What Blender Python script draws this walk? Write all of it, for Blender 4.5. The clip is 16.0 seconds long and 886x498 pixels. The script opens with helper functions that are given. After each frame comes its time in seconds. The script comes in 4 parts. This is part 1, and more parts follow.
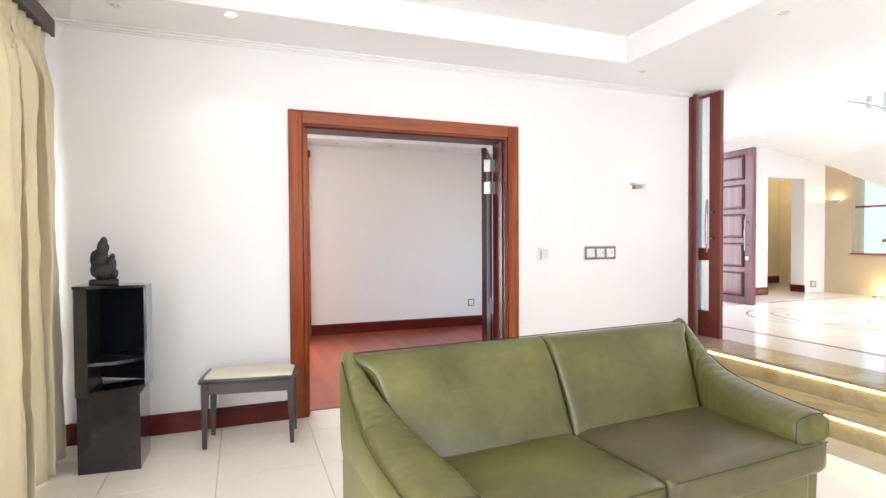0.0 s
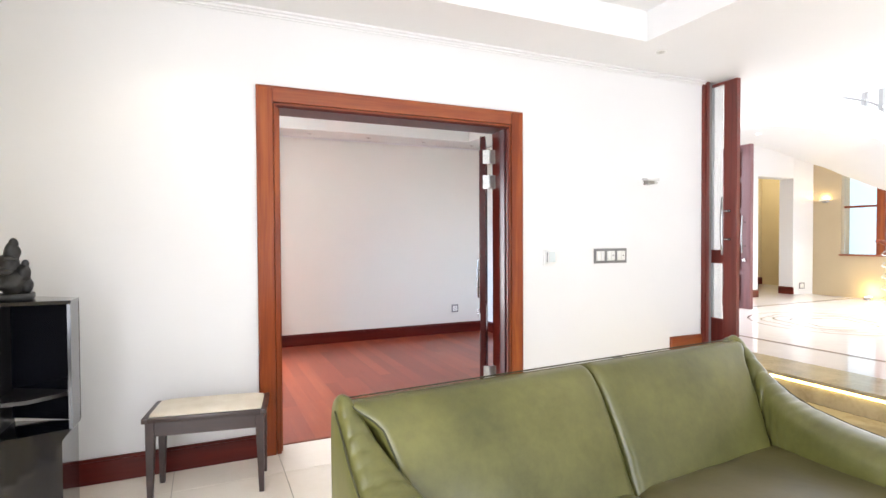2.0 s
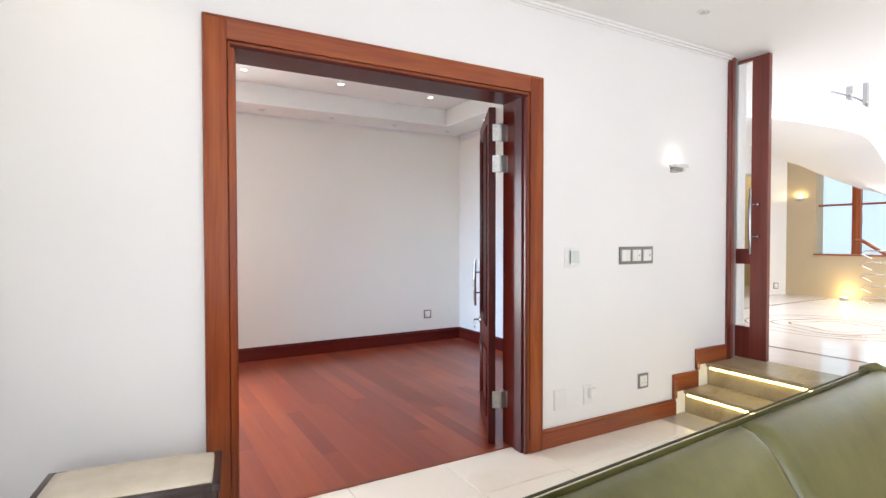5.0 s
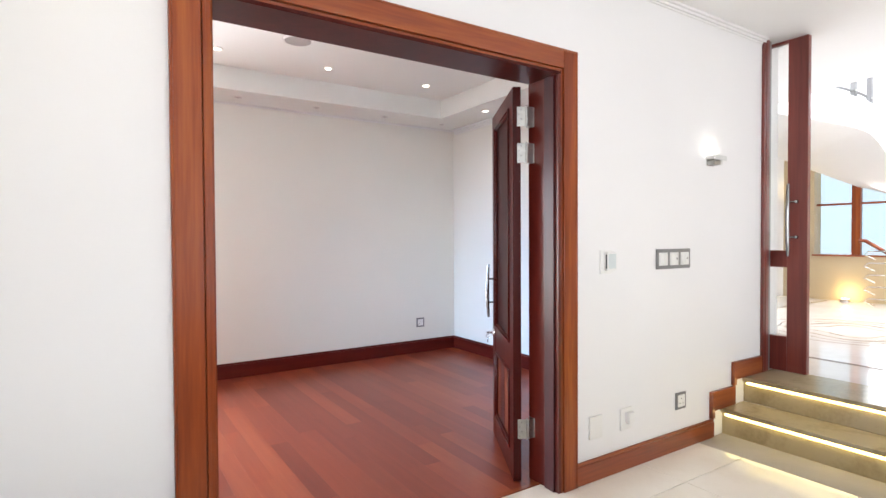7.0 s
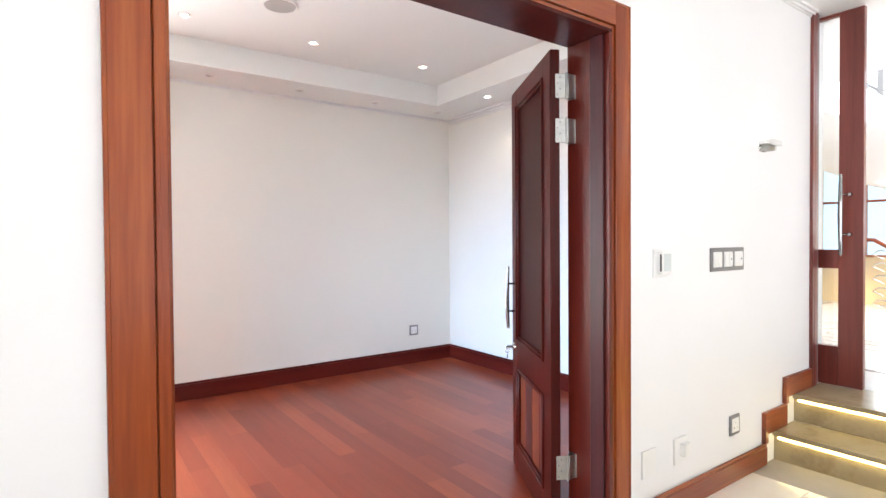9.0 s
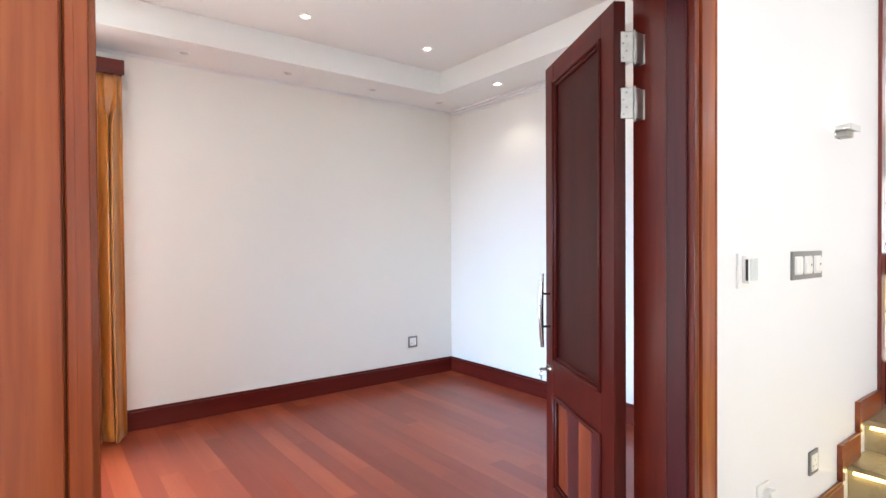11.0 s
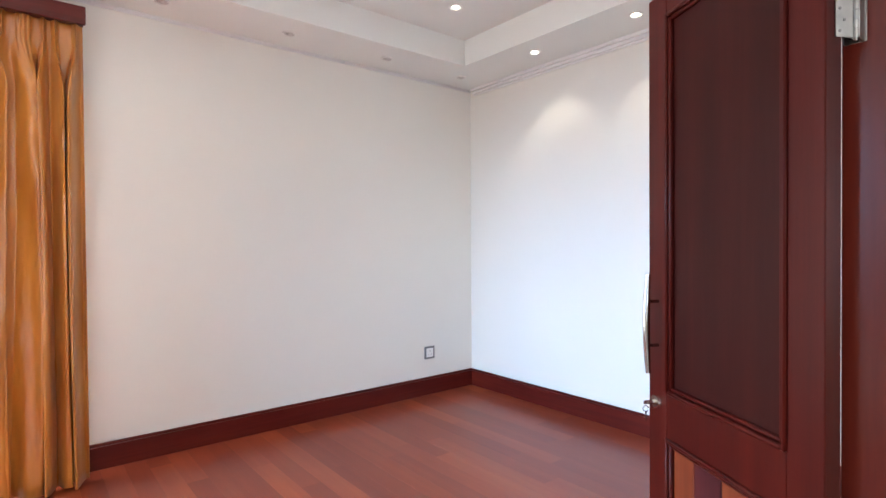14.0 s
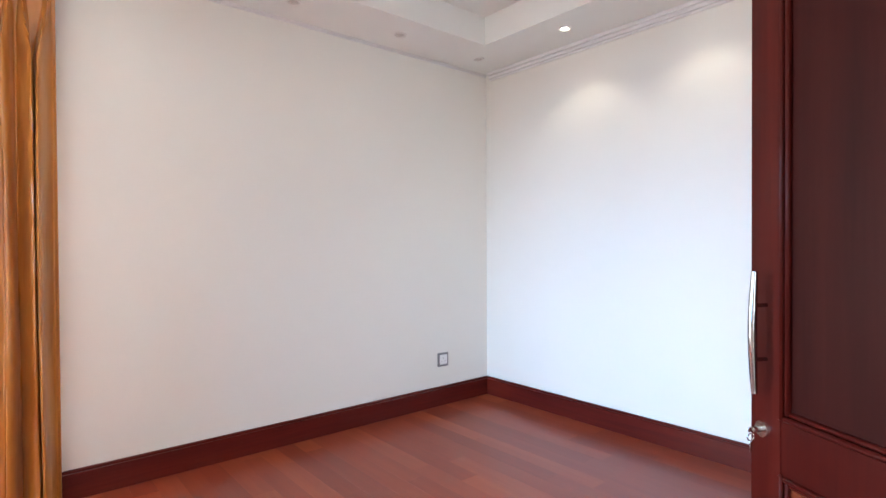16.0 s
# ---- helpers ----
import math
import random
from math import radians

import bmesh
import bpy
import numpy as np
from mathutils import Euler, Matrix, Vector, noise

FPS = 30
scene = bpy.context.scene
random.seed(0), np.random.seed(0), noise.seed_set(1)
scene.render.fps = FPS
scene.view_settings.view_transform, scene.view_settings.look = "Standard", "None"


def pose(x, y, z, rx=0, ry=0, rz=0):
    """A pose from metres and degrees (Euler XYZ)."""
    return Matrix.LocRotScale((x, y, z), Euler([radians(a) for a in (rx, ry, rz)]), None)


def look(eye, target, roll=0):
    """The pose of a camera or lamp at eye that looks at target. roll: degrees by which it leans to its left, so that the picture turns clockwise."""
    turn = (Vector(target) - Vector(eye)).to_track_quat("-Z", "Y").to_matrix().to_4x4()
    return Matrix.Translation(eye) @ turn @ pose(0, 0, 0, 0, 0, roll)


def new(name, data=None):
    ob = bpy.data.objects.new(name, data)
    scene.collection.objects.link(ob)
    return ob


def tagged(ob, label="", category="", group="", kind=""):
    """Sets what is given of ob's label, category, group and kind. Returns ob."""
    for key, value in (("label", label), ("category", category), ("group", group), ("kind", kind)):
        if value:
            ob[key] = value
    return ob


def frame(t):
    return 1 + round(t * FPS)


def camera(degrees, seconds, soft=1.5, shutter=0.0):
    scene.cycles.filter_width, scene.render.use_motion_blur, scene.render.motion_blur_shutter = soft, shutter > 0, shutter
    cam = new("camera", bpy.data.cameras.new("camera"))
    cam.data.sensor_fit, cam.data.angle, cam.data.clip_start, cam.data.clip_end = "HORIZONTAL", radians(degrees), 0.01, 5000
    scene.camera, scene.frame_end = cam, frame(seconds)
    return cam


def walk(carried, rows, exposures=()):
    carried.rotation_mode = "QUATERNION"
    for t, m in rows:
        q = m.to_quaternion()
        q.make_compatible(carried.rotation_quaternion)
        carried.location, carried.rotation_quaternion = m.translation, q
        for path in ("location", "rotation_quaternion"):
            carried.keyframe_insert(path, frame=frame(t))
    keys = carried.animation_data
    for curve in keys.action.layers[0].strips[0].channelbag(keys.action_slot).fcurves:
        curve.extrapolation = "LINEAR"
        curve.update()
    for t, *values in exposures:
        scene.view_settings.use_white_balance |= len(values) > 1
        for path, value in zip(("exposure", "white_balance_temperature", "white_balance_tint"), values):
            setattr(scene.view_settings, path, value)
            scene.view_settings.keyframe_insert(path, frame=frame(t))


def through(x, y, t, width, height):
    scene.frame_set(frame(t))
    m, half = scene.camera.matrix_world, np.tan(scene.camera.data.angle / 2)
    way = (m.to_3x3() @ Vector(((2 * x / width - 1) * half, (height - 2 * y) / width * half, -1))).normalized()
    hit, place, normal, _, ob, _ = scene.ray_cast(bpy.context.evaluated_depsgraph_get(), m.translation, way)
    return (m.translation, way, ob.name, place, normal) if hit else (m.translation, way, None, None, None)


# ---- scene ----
cam = camera(79.6, 16.0)
PATH = [
    (0, (0.099, -0.065, 1.378), (0.807, 1.805, 1.336), -0.3),
    (0.5, (0.089, 0.121, 1.379), (0.826, 1.98, 1.339), -0.3),
    (1, (0.101, 0.269, 1.381), (0.866, 2.117, 1.335), -0.2),
    (1.5, (0.123, 0.427, 1.374), (0.916, 2.263, 1.332), -0.2),
    (2, (0.131, 0.585, 1.385), (0.95, 2.409, 1.344), -0.3),
    (2.5, (0.128, 0.739, 1.385), (0.975, 2.55, 1.339), -0.1),
    (3, (0.112, 0.913, 1.386), (0.992, 2.709, 1.340), -0.2),
    (3.5, (0.106, 1.057, 1.379), (1.022, 2.834, 1.333), -0.1),
    (4, (0.129, 1.227, 1.373), (1.078, 2.987, 1.327), 0.0),
    (6.5, (0.197, 1.951, 1.347), (1.271, 3.638, 1.306), -0.3),
    (7, (0.226, 2.102, 1.362), (1.316, 3.779, 1.323), -0.3),
    (7.5, (0.25, 2.231, 1.356), (1.359, 3.895, 1.317), -0.3),
    (8, (0.289, 2.386, 1.345), (1.413, 4.039, 1.309), -0.3),
    (8.5, (0.326, 2.551, 1.351), (1.469, 4.192, 1.317), -0.3),
    (9, (0.362, 2.681, 1.342), (1.523, 4.309, 1.308), -0.4),
    (9.5, (0.407, 2.805, 1.343), (1.582, 4.423, 1.311), -0.5),
    (10, (0.447, 2.937, 1.345), (1.633, 4.547, 1.316), -0.4),
    (12.5, (0.602, 3.585, 1.311), (1.844, 5.153, 1.295), -0.4),
    (13, (0.637, 3.690, 1.308), (1.882, 5.255, 1.290), -0.4),
    (13.5, (0.666, 3.816, 1.296), (1.917, 5.376, 1.277), -0.4),
    (14, (0.674, 3.948, 1.299), (1.931, 5.503, 1.279), -0.3),
    (14.5, (0.698, 4.054, 1.286), (1.957, 5.607, 1.270), -0.3),
    (15, (0.725, 4.157, 1.276), (1.992, 5.705, 1.259), -0.4),
    (15.5, (0.751, 4.274, 1.270), (2.023, 5.817, 1.256), -0.4),
    (16, (0.756, 4.376, 1.267), (2.045, 5.905, 1.251), -0.2),
]
walk(cam, [(t, look(eye, target, roll)) for t, eye, target, roll in PATH],
     exposures=[(0.0, 0.05), (1.0, 0.02), (2.0, 0.12), (3.0, -0.02), (4.0, -0.12), (6.5, -0.26), (7.3, -0.06), (8.0, 0.10), (10.0, 0.10), (12.0, 0.02), (13.0, -0.06), (16.0, -0.07)])

# ---- world, sun, large lights ----
world = bpy.data.worlds.new("world")
scene.world = world
world.use_nodes = True
wn = world.node_tree.nodes
sky = wn.new("ShaderNodeTexSky")
sky.sky_type, sky.sun_disc = "NISHITA", False
sky.sun_elevation, sky.sun_rotation = radians(58), radians(35)
world.node_tree.links.new(sky.outputs[0], wn["Background"].inputs[0])
wn["Background"].inputs[1].default_value = 0.1


def lamp(kind, name, m, watts, colour=(1, 1, 1), **settings):
    data = bpy.data.lights.new(name, kind)
    data.energy, data.color = watts, colour
    for key, value in settings.items():
        if key == "size":
            data.shape, data.size, data.size_y = "RECTANGLE", value[0], value[1]
        elif key == "radius":
            data.shadow_soft_size = value
        elif key == "cone":
            data.spot_size, data.spot_blend = radians(value), 0.5
        elif key == "angle":
            data.angle = radians(value)
        elif key == "spread":
            data.spread = radians(value)
    ob = new(name, data)
    ob.matrix_world = m
    return ob


lamp("SUN", "sun", look((0, 0, 20), (-5.6, -8.0, 4)), 3.0, (1.0, 0.95, 0.88), angle=0.5)
# sky light standing in the openings of the windows; the study west one is added fill
lamp("AREA", "window_light_living_south", look((3.3, -3.95, 1.45), (3.3, 4, 1.3)), 92, (0.885, 0.91, 1.0), size=(2.4, 2.2))
lamp("AREA", "window_light_living_west", look((-1.30, -0.6, 1.35), (4, -0.6, 0.9)), 196, (0.885, 0.91, 1.0), size=(3.6, 2.2))
lamp("AREA", "window_light_living_curtain", look((-1.30, 2.35, 1.35), (4, 2.35, 0.6)), 150, (0.95, 0.93, 0.98), size=(2.2, 2.1))
lamp("AREA", "window_light_study_north", look((-0.27, 7.74, 1.20), (-0.27, 4.0, 0.0)), 245, (0.895, 0.905, 1.0), size=(1.7, 2.1))
# unseen narrow fill, added to wash the lower east wall blue
lamp("AREA", "fill_light_study_west", look((-1.30, 6.0, 1.5), (3.96, 6.2, 0.2)), 28, (0.34, 0.60, 1.0), size=(1.8, 1.6), spread=48)
lamp("AREA", "window_light_study_garden", look((-0.27, 7.72, 0.75), (2.6, 5.0, 3.2)), 36, (1.0, 0.98, 0.80), size=(1.7, 1.1))
lamp("AREA", "skylight_hall", look((7.6, 3.2, 5.7), (7.6, 3.2, 0)), 580, (0.90, 0.93, 1.0), size=(3.4, 4.0))
lamp("AREA", "front_door_light", look((6.71, 6.80, 1.6), (6.71, 2.0, 1.2)), 60, (0.85, 0.9, 1.0), size=(1.1, 2.3))
lamp("AREA", "hall_window_light", look((10.03, 4.0, 1.6), (4.0, 3.6, 1.0)), 60, (0.92, 0.96, 1.0), size=(2.6, 1.2))

# ---- materials ----


def nodes_of(name):
    mat = bpy.data.materials.new(name)
    mat.use_nodes = True
    nt = mat.node_tree
    return mat, nt, nt.nodes, nt.links, nt.nodes["Principled BSDF"]


def ramp(nt, stops):
    r = nt.nodes.new("ShaderNodeValToRGB")
    while len(r.color_ramp.elements) < len(stops):
        r.color_ramp.elements.new(0.5)
    for e, (p, c) in zip(r.color_ramp.elements, stops):
        e.position, e.color = p, (*c, 1)
    return r


def plain(name, colour, rough=0.5, metal=0.0, vary=0.06, scale=3.0, bump=0.0, grain=60.0, coat=0.0):
    """A surface with broad mottling and fine relief."""
    mat, nt, n, l, b = nodes_of(name)
    co = n.new("ShaderNodeTexCoord")
    big, fine = n.new("ShaderNodeTexNoise"), n.new("ShaderNodeTexNoise")
    big.inputs["Scale"].default_value, fine.inputs["Scale"].default_value = scale, grain
    big.inputs["Detail"].default_value = 5
    for t in (big, fine):
        l.new(co.outputs["Object"], t.inputs["Vector"])
    lo = tuple(max(0, c * (1 - vary)) for c in colour)
    hi = tuple(min(1, c * (1 + vary)) for c in colour)
    r = ramp(nt, [(0.3, lo), (0.7, hi)])
    l.new(big.outputs["Fac"], r.inputs["Fac"])
    l.new(r.outputs[0], b.inputs["Base Color"])
    mr = n.new("ShaderNodeMapRange")
    mr.inputs["To Min"].default_value, mr.inputs["To Max"].default_value = rough * 0.85, min(1, rough * 1.15)
    l.new(fine.outputs["Fac"], mr.inputs["Value"])
    l.new(mr.outputs[0], b.inputs["Roughness"])
    b.inputs["Metallic"].default_value = metal
    b.inputs["Coat Weight"].default_value = coat
    b.inputs["Coat Roughness"].default_value = 0.08
    if bump:
        bp = n.new("ShaderNodeBump")
        bp.inputs["Strength"].default_value, bp.inputs["Distance"].default_value = bump, 0.002
        l.new(fine.outputs["Fac"], bp.inputs["Height"])
        l.new(bp.outputs[0], b.inputs["Normal"])
    return mat


def wood(name, dark, mid, light, axis="Z", rough=0.3, coat=0.2, per_piece=False, scale=1.0):
    """Varnished timber, with grain along one axis of the object."""
    mat, nt, n, l, b = nodes_of(name)
    co, mp = n.new("ShaderNodeTexCoord"), n.new("ShaderNodeMapping")
    along = {"X": (0.5, 9, 9), "Y": (9, 0.5, 9), "Z": (9, 9, 0.5)}[axis]
    mp.inputs["Scale"].default_value = tuple(a * scale for a in along)
    l.new(co.outputs["Object"], mp.inputs["Vector"])
    info = n.new("ShaderNodeObjectInfo")
    if per_piece:
        mul = n.new("ShaderNodeMath")
        mul.operation = "MULTIPLY"
        mul.inputs[1].default_value = 37.0
        l.new(info.outputs["Random"], mul.inputs[0])
        l.new(mul.outputs[0], mp.inputs["Location"])
    g, fine = n.new("ShaderNodeTexNoise"), n.new("ShaderNodeTexNoise")
    g.inputs["Scale"].default_value, g.inputs["Detail"].default_value, g.inputs["Distortion"].default_value = 1.4, 6, 0.1 if per_piece else 0.5
    fine.inputs["Scale"].default_value, fine.inputs["Detail"].default_value = 9.0, 4
    for t in (g, fine):
        l.new(mp.outputs[0], t.inputs["Vector"])
    mix = n.new("ShaderNodeMath")
    mix.operation = "MULTIPLY_ADD"
    l.new(fine.outputs["Fac"], mix.inputs[0])
    mix.inputs[1].default_value = 0.12 if per_piece else 0.35
    if per_piece:
        less = n.new("ShaderNodeMath")
        less.operation = "MULTIPLY"
        less.inputs[1].default_value = 0.32
        l.new(g.outputs["Fac"], less.inputs[0])
        l.new(less.outputs[0], mix.inputs[2])
    else:
        l.new(g.outputs["Fac"], mix.inputs[2])
    last = mix
    if per_piece:
        tone = n.new("ShaderNodeMath")
        tone.operation = "MULTIPLY_ADD"
        tone.inputs[1].default_value, tone.inputs[2].default_value = 0.36, 0.22
        l.new(info.outputs["Random"], tone.inputs[0])
        add = n.new("ShaderNodeMath")
        l.new(mix.outputs[0], add.inputs[0])
        l.new(tone.outputs[0], add.inputs[1])
        last = add
    r = ramp(nt, [(0.36, dark), (0.68, mid), (0.98, light)])
    l.new(last.outputs[0], r.inputs["Fac"])
    l.new(r.outputs[0], b.inputs["Base Color"])
    b.inputs["Roughness"].default_value = rough
    b.inputs["Coat Weight"].default_value, b.inputs["Coat Roughness"].default_value = coat, 0.12
    bp = n.new("ShaderNodeBump")
    bp.inputs["Strength"].default_value, bp.inputs["Distance"].default_value = 0.004 if per_piece else 0.06, 0.001
    l.new(fine.outputs["Fac"], bp.inputs["Height"])
    l.new(bp.outputs[0], b.inputs["Normal"])
    return mat


def leather(name, lo, hi):
    """Waxed hide: mottled colour, pores, soft stretch creases and worn, uneven gloss."""
    mat, nt, n, l, b = nodes_of(name)
    co = n.new("ShaderNodeTexCoord")
    big, mott, cell, crease, pull = (n.new("ShaderNodeTexNoise"), n.new("ShaderNodeTexNoise"), n.new("ShaderNodeTexVoronoi"), n.new("ShaderNodeTexNoise"), n.new("ShaderNodeTexNoise"))
    big.inputs["Scale"].default_value, big.inputs["Detail"].default_value = 2.6, 3
    mott.inputs["Scale"].default_value, mott.inputs["Detail"].default_value, mott.inputs["Roughness"].default_value = 22, 6, 0.65
    cell.inputs["Scale"].default_value = 260
    crease.inputs["Scale"].default_value, crease.inputs["Detail"].default_value = 8, 3
    pull.inputs["Scale"].default_value, pull.inputs["Detail"].default_value, pull.inputs["Distortion"].default_value = 22, 2, 0.4
    for t in (big, mott, cell, crease, pull):
        l.new(co.outputs["Object"], t.inputs["Vector"])
    add = n.new("ShaderNodeMath")
    add.operation = "MULTIPLY_ADD"
    l.new(mott.outputs["Fac"], add.inputs[0])
    add.inputs[1].default_value = 0.45
    l.new(big.outputs["Fac"], add.inputs[2])
    r = ramp(nt, [(0.50, lo), (0.95, hi)])
    l.new(add.outputs[0], r.inputs["Fac"])
    l.new(r.outputs[0], b.inputs["Base Color"])
    mr = n.new("ShaderNodeMapRange")
    mr.inputs["To Min"].default_value, mr.inputs["To Max"].default_value = 0.27, 0.40
    l.new(mott.outputs["Fac"], mr.inputs["Value"])
    l.new(mr.outputs[0], b.inputs["Roughness"])
    b.inputs["Specular IOR Level"].default_value = 0.5
    last = None
    for tex, socket_name, strength, distance in ((cell, "Distance", 0.04, 0.0005), (pull, "Fac", 0.05, 0.002), (crease, "Fac", 0.22, 0.009)):
        bump = n.new("ShaderNodeBump")
        bump.inputs["Strength"].default_value, bump.inputs["Distance"].default_value = strength, distance
        l.new(tex.outputs[socket_name], bump.inputs["Height"])
        if last:
            l.new(last.outputs[0], bump.inputs["Normal"])
        last = bump
    l.new(last.outputs[0], b.inputs["Normal"])
    return mat


def marble(name, base, vein, rough=0.08, scale=1.5):
    mat, nt, n, l, b = nodes_of(name)
    co = n.new("ShaderNodeTexCoord")
    a, c = n.new("ShaderNodeTexNoise"), n.new("ShaderNodeTexNoise")
    a.inputs["Scale"].default_value, a.inputs["Detail"].default_value, a.inputs["Distortion"].default_value = scale, 8, 1.0
    c.inputs["Scale"].default_value, c.inputs["Detail"].default_value = scale * 14, 5
    info = n.new("ShaderNodeObjectInfo")
    mp = n.new("ShaderNodeVectorMath")
    mp.operation = "MULTIPLY_ADD"
    l.new(info.outputs["Random"], mp.inputs[0])
    mp.inputs[1].default_value = (19, 23, 7)
    l.new(co.outputs["Object"], mp.inputs[2])
    for t in (a, c):
        l.new(mp.outputs[0], t.inputs["Vector"])
    ad = n.new("ShaderNodeMath")
    ad.operation = "MULTIPLY_ADD"
    l.new(c.outputs["Fac"], ad.inputs[0])
    ad.inputs[1].default_value = 0.3
    l.new(a.outputs["Fac"], ad.inputs[2])
    r = ramp(nt, [(0.45, vein), (0.68, base)])
    l.new(ad.outputs[0], r.inputs["Fac"])
    l.new(r.outputs[0], b.inputs["Base Color"])
    mr = n.new("ShaderNodeMapRange")
    mr.inputs["To Min"].default_value, mr.inputs["To Max"].default_value = rough * 0.7, rough * 1.5
    l.new(c.outputs["Fac"], mr.inputs["Value"])
    l.new(mr.outputs[0], b.inputs["Roughness"])
    return mat


def cloth(name, lo, hi, rough=0.6, sheen=0.3, through=0.2):
    mat, nt, n, l, b = nodes_of(name)
    co, mp = n.new("ShaderNodeTexCoord"), n.new("ShaderNodeMapping")
    mp.inputs["Scale"].default_value = (6, 6, 1.2)
    l.new(co.outputs["Object"], mp.inputs["Vector"])
    big, weave = n.new("ShaderNodeTexNoise"), n.new("ShaderNodeTexNoise")
    big.inputs["Scale"].default_value, big.inputs["Detail"].default_value = 1.6, 6
    weave.inputs["Scale"].default_value = 340
    l.new(mp.outputs[0], big.inputs["Vector"])
    l.new(co.outputs["Object"], weave.inputs["Vector"])
    r = ramp(nt, [(0.3, lo), (0.7, hi)])
    l.new(big.outputs["Fac"], r.inputs["Fac"])
    l.new(r.outputs[0], b.inputs["Base Color"])
    b.inputs["Roughness"].default_value = rough
    b.inputs["Sheen Weight"].default_value = sheen
    bp, b2 = n.new("ShaderNodeBump"), n.new("ShaderNodeBump")
    bp.inputs["Strength"].default_value, bp.inputs["Distance"].default_value = 0.15, 0.0006
    b2.inputs["Strength"].default_value, b2.inputs["Distance"].default_value = 0.4, 0.02
    l.new(weave.outputs["Fac"], bp.inputs["Height"])
    l.new(big.outputs["Fac"], b2.inputs["Height"])
    l.new(bp.outputs[0], b2.inputs["Normal"])
    l.new(b2.outputs[0], b.inputs["Normal"])
    tr, mx = n.new("ShaderNodeBsdfTranslucent"), n.new("ShaderNodeMixShader")
    l.new(r.outputs[0], tr.inputs["Color"])
    mx.inputs[0].default_value = through
    l.new(b.outputs[0], mx.inputs[1])
    l.new(tr.outputs[0], mx.inputs[2])
    l.new(mx.outputs[0], n["Material Output"].inputs["Surface"])
    return mat


def glowing(name, colour, strength):
    mat, nt, n, l, b = nodes_of(name)
    b.inputs["Base Color"].default_value = (*colour, 1)
    b.inputs["Emission Color"].default_value = (*colour, 1)
    b.inputs["Emission Strength"].default_value = strength
    return mat


def clear(name, tint=(1, 1, 1)):
    mat, nt, n, l, b = nodes_of(name)
    b.inputs["Base Color"].default_value = (*tint, 1)
    b.inputs["Transmission Weight"].default_value = 1.0
    b.inputs["Roughness"].default_value, b.inputs["IOR"].default_value = 0.0, 1.45
    return mat


M_WALL = plain("wall_paint", (0.815, 0.815, 0.815), 0.55, vary=0.02, scale=0.8, bump=0.06, grain=180)
M_WALL_STUDY = plain("study_wall_paint", (0.80, 0.787, 0.725), 0.5, vary=0.02, scale=0.8, bump=0.06, grain=180)
M_CEIL = plain("ceiling_paint", (0.83, 0.83, 0.825), 0.6, vary=0.015, scale=0.7, bump=0.05, grain=150)
M_CEIL_STUDY = plain("study_ceiling_paint", (0.81, 0.83, 0.80), 0.6, vary=0.015, scale=0.7, bump=0.05, grain=150)
M_BEIGE = plain("beige_plaster", (0.52, 0.42, 0.27), 0.6, vary=0.05, scale=1.6, bump=0.1, grain=120)
M_OCHRE = plain("ochre_plaster", (0.62, 0.50, 0.28), 0.6, vary=0.05, scale=1.2, bump=0.08, grain=120)
RED = ((0.12, 0.018, 0.007), (0.25, 0.050, 0.012), (0.40, 0.115, 0.022))
M_TRIM_Z = wood("mahogany_upright", *RED, axis="Z")
M_TRIM_Z.node_tree.nodes["Principled BSDF"].inputs["Specular IOR Level"].default_value = 0.28
M_SLIDE = wood("dark_red_sliding_door", (0.085, 0.014, 0.010), (0.165, 0.029, 0.021), (0.23, 0.046, 0.030), axis="Z", rough=0.32)
M_TRIM_X = wood("mahogany_cross", *RED, axis="X")
M_TRIM_Y = wood("mahogany_deep", *RED, axis="Y")
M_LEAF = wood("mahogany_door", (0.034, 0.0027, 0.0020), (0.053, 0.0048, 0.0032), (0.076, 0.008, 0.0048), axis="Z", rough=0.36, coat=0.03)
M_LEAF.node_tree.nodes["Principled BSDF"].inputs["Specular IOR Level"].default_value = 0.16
M_LEAF_PANEL = wood("mahogany_door_panel", (0.020, 0.0030, 0.0026), (0.030, 0.0046, 0.0036), (0.041, 0.0068, 0.005), axis="Z", rough=0.42, coat=0.0)
M_LEAF_PANEL.node_tree.nodes["Principled BSDF"].inputs["Specular IOR Level"].default_value = 0.12
# right jamb: same mahogany as the left, with its shade put into the colour
M_JAMB_SHADED = wood("shaded_red_jamb", (0.075, 0.008, 0.005), (0.120, 0.014, 0.008), (0.165, 0.024, 0.012), axis="Z", rough=0.30, coat=0.10)
M_JAMB_SHADED.node_tree.nodes["Principled BSDF"].inputs["Specular IOR Level"].default_value = 0.42
M_SLAT_PALE = wood("orange_slat", (0.10, 0.016, 0.008), (0.16, 0.032, 0.012), (0.23, 0.056, 0.018), axis="Z", rough=0.34, coat=0.1)
M_SLAT_DARK_SHADED_STOP = wood("dark_slat_and_shaded_stop", (0.030, 0.007, 0.009), (0.052, 0.011, 0.014), (0.080, 0.018, 0.020), axis="Z", rough=0.32, coat=0.05)
M_SLAT_DARK_SHADED_STOP.node_tree.nodes["Principled BSDF"].inputs["Specular IOR Level"].default_value = 0.3
M_SKIRT_X = wood("skirting_cross", (0.050, 0.005, 0.004), (0.095, 0.010, 0.007), (0.135, 0.018, 0.010), axis="X", coat=0.05)
M_SKIRT_X.node_tree.nodes["Principled BSDF"].inputs["Specular IOR Level"].default_value = 0.25
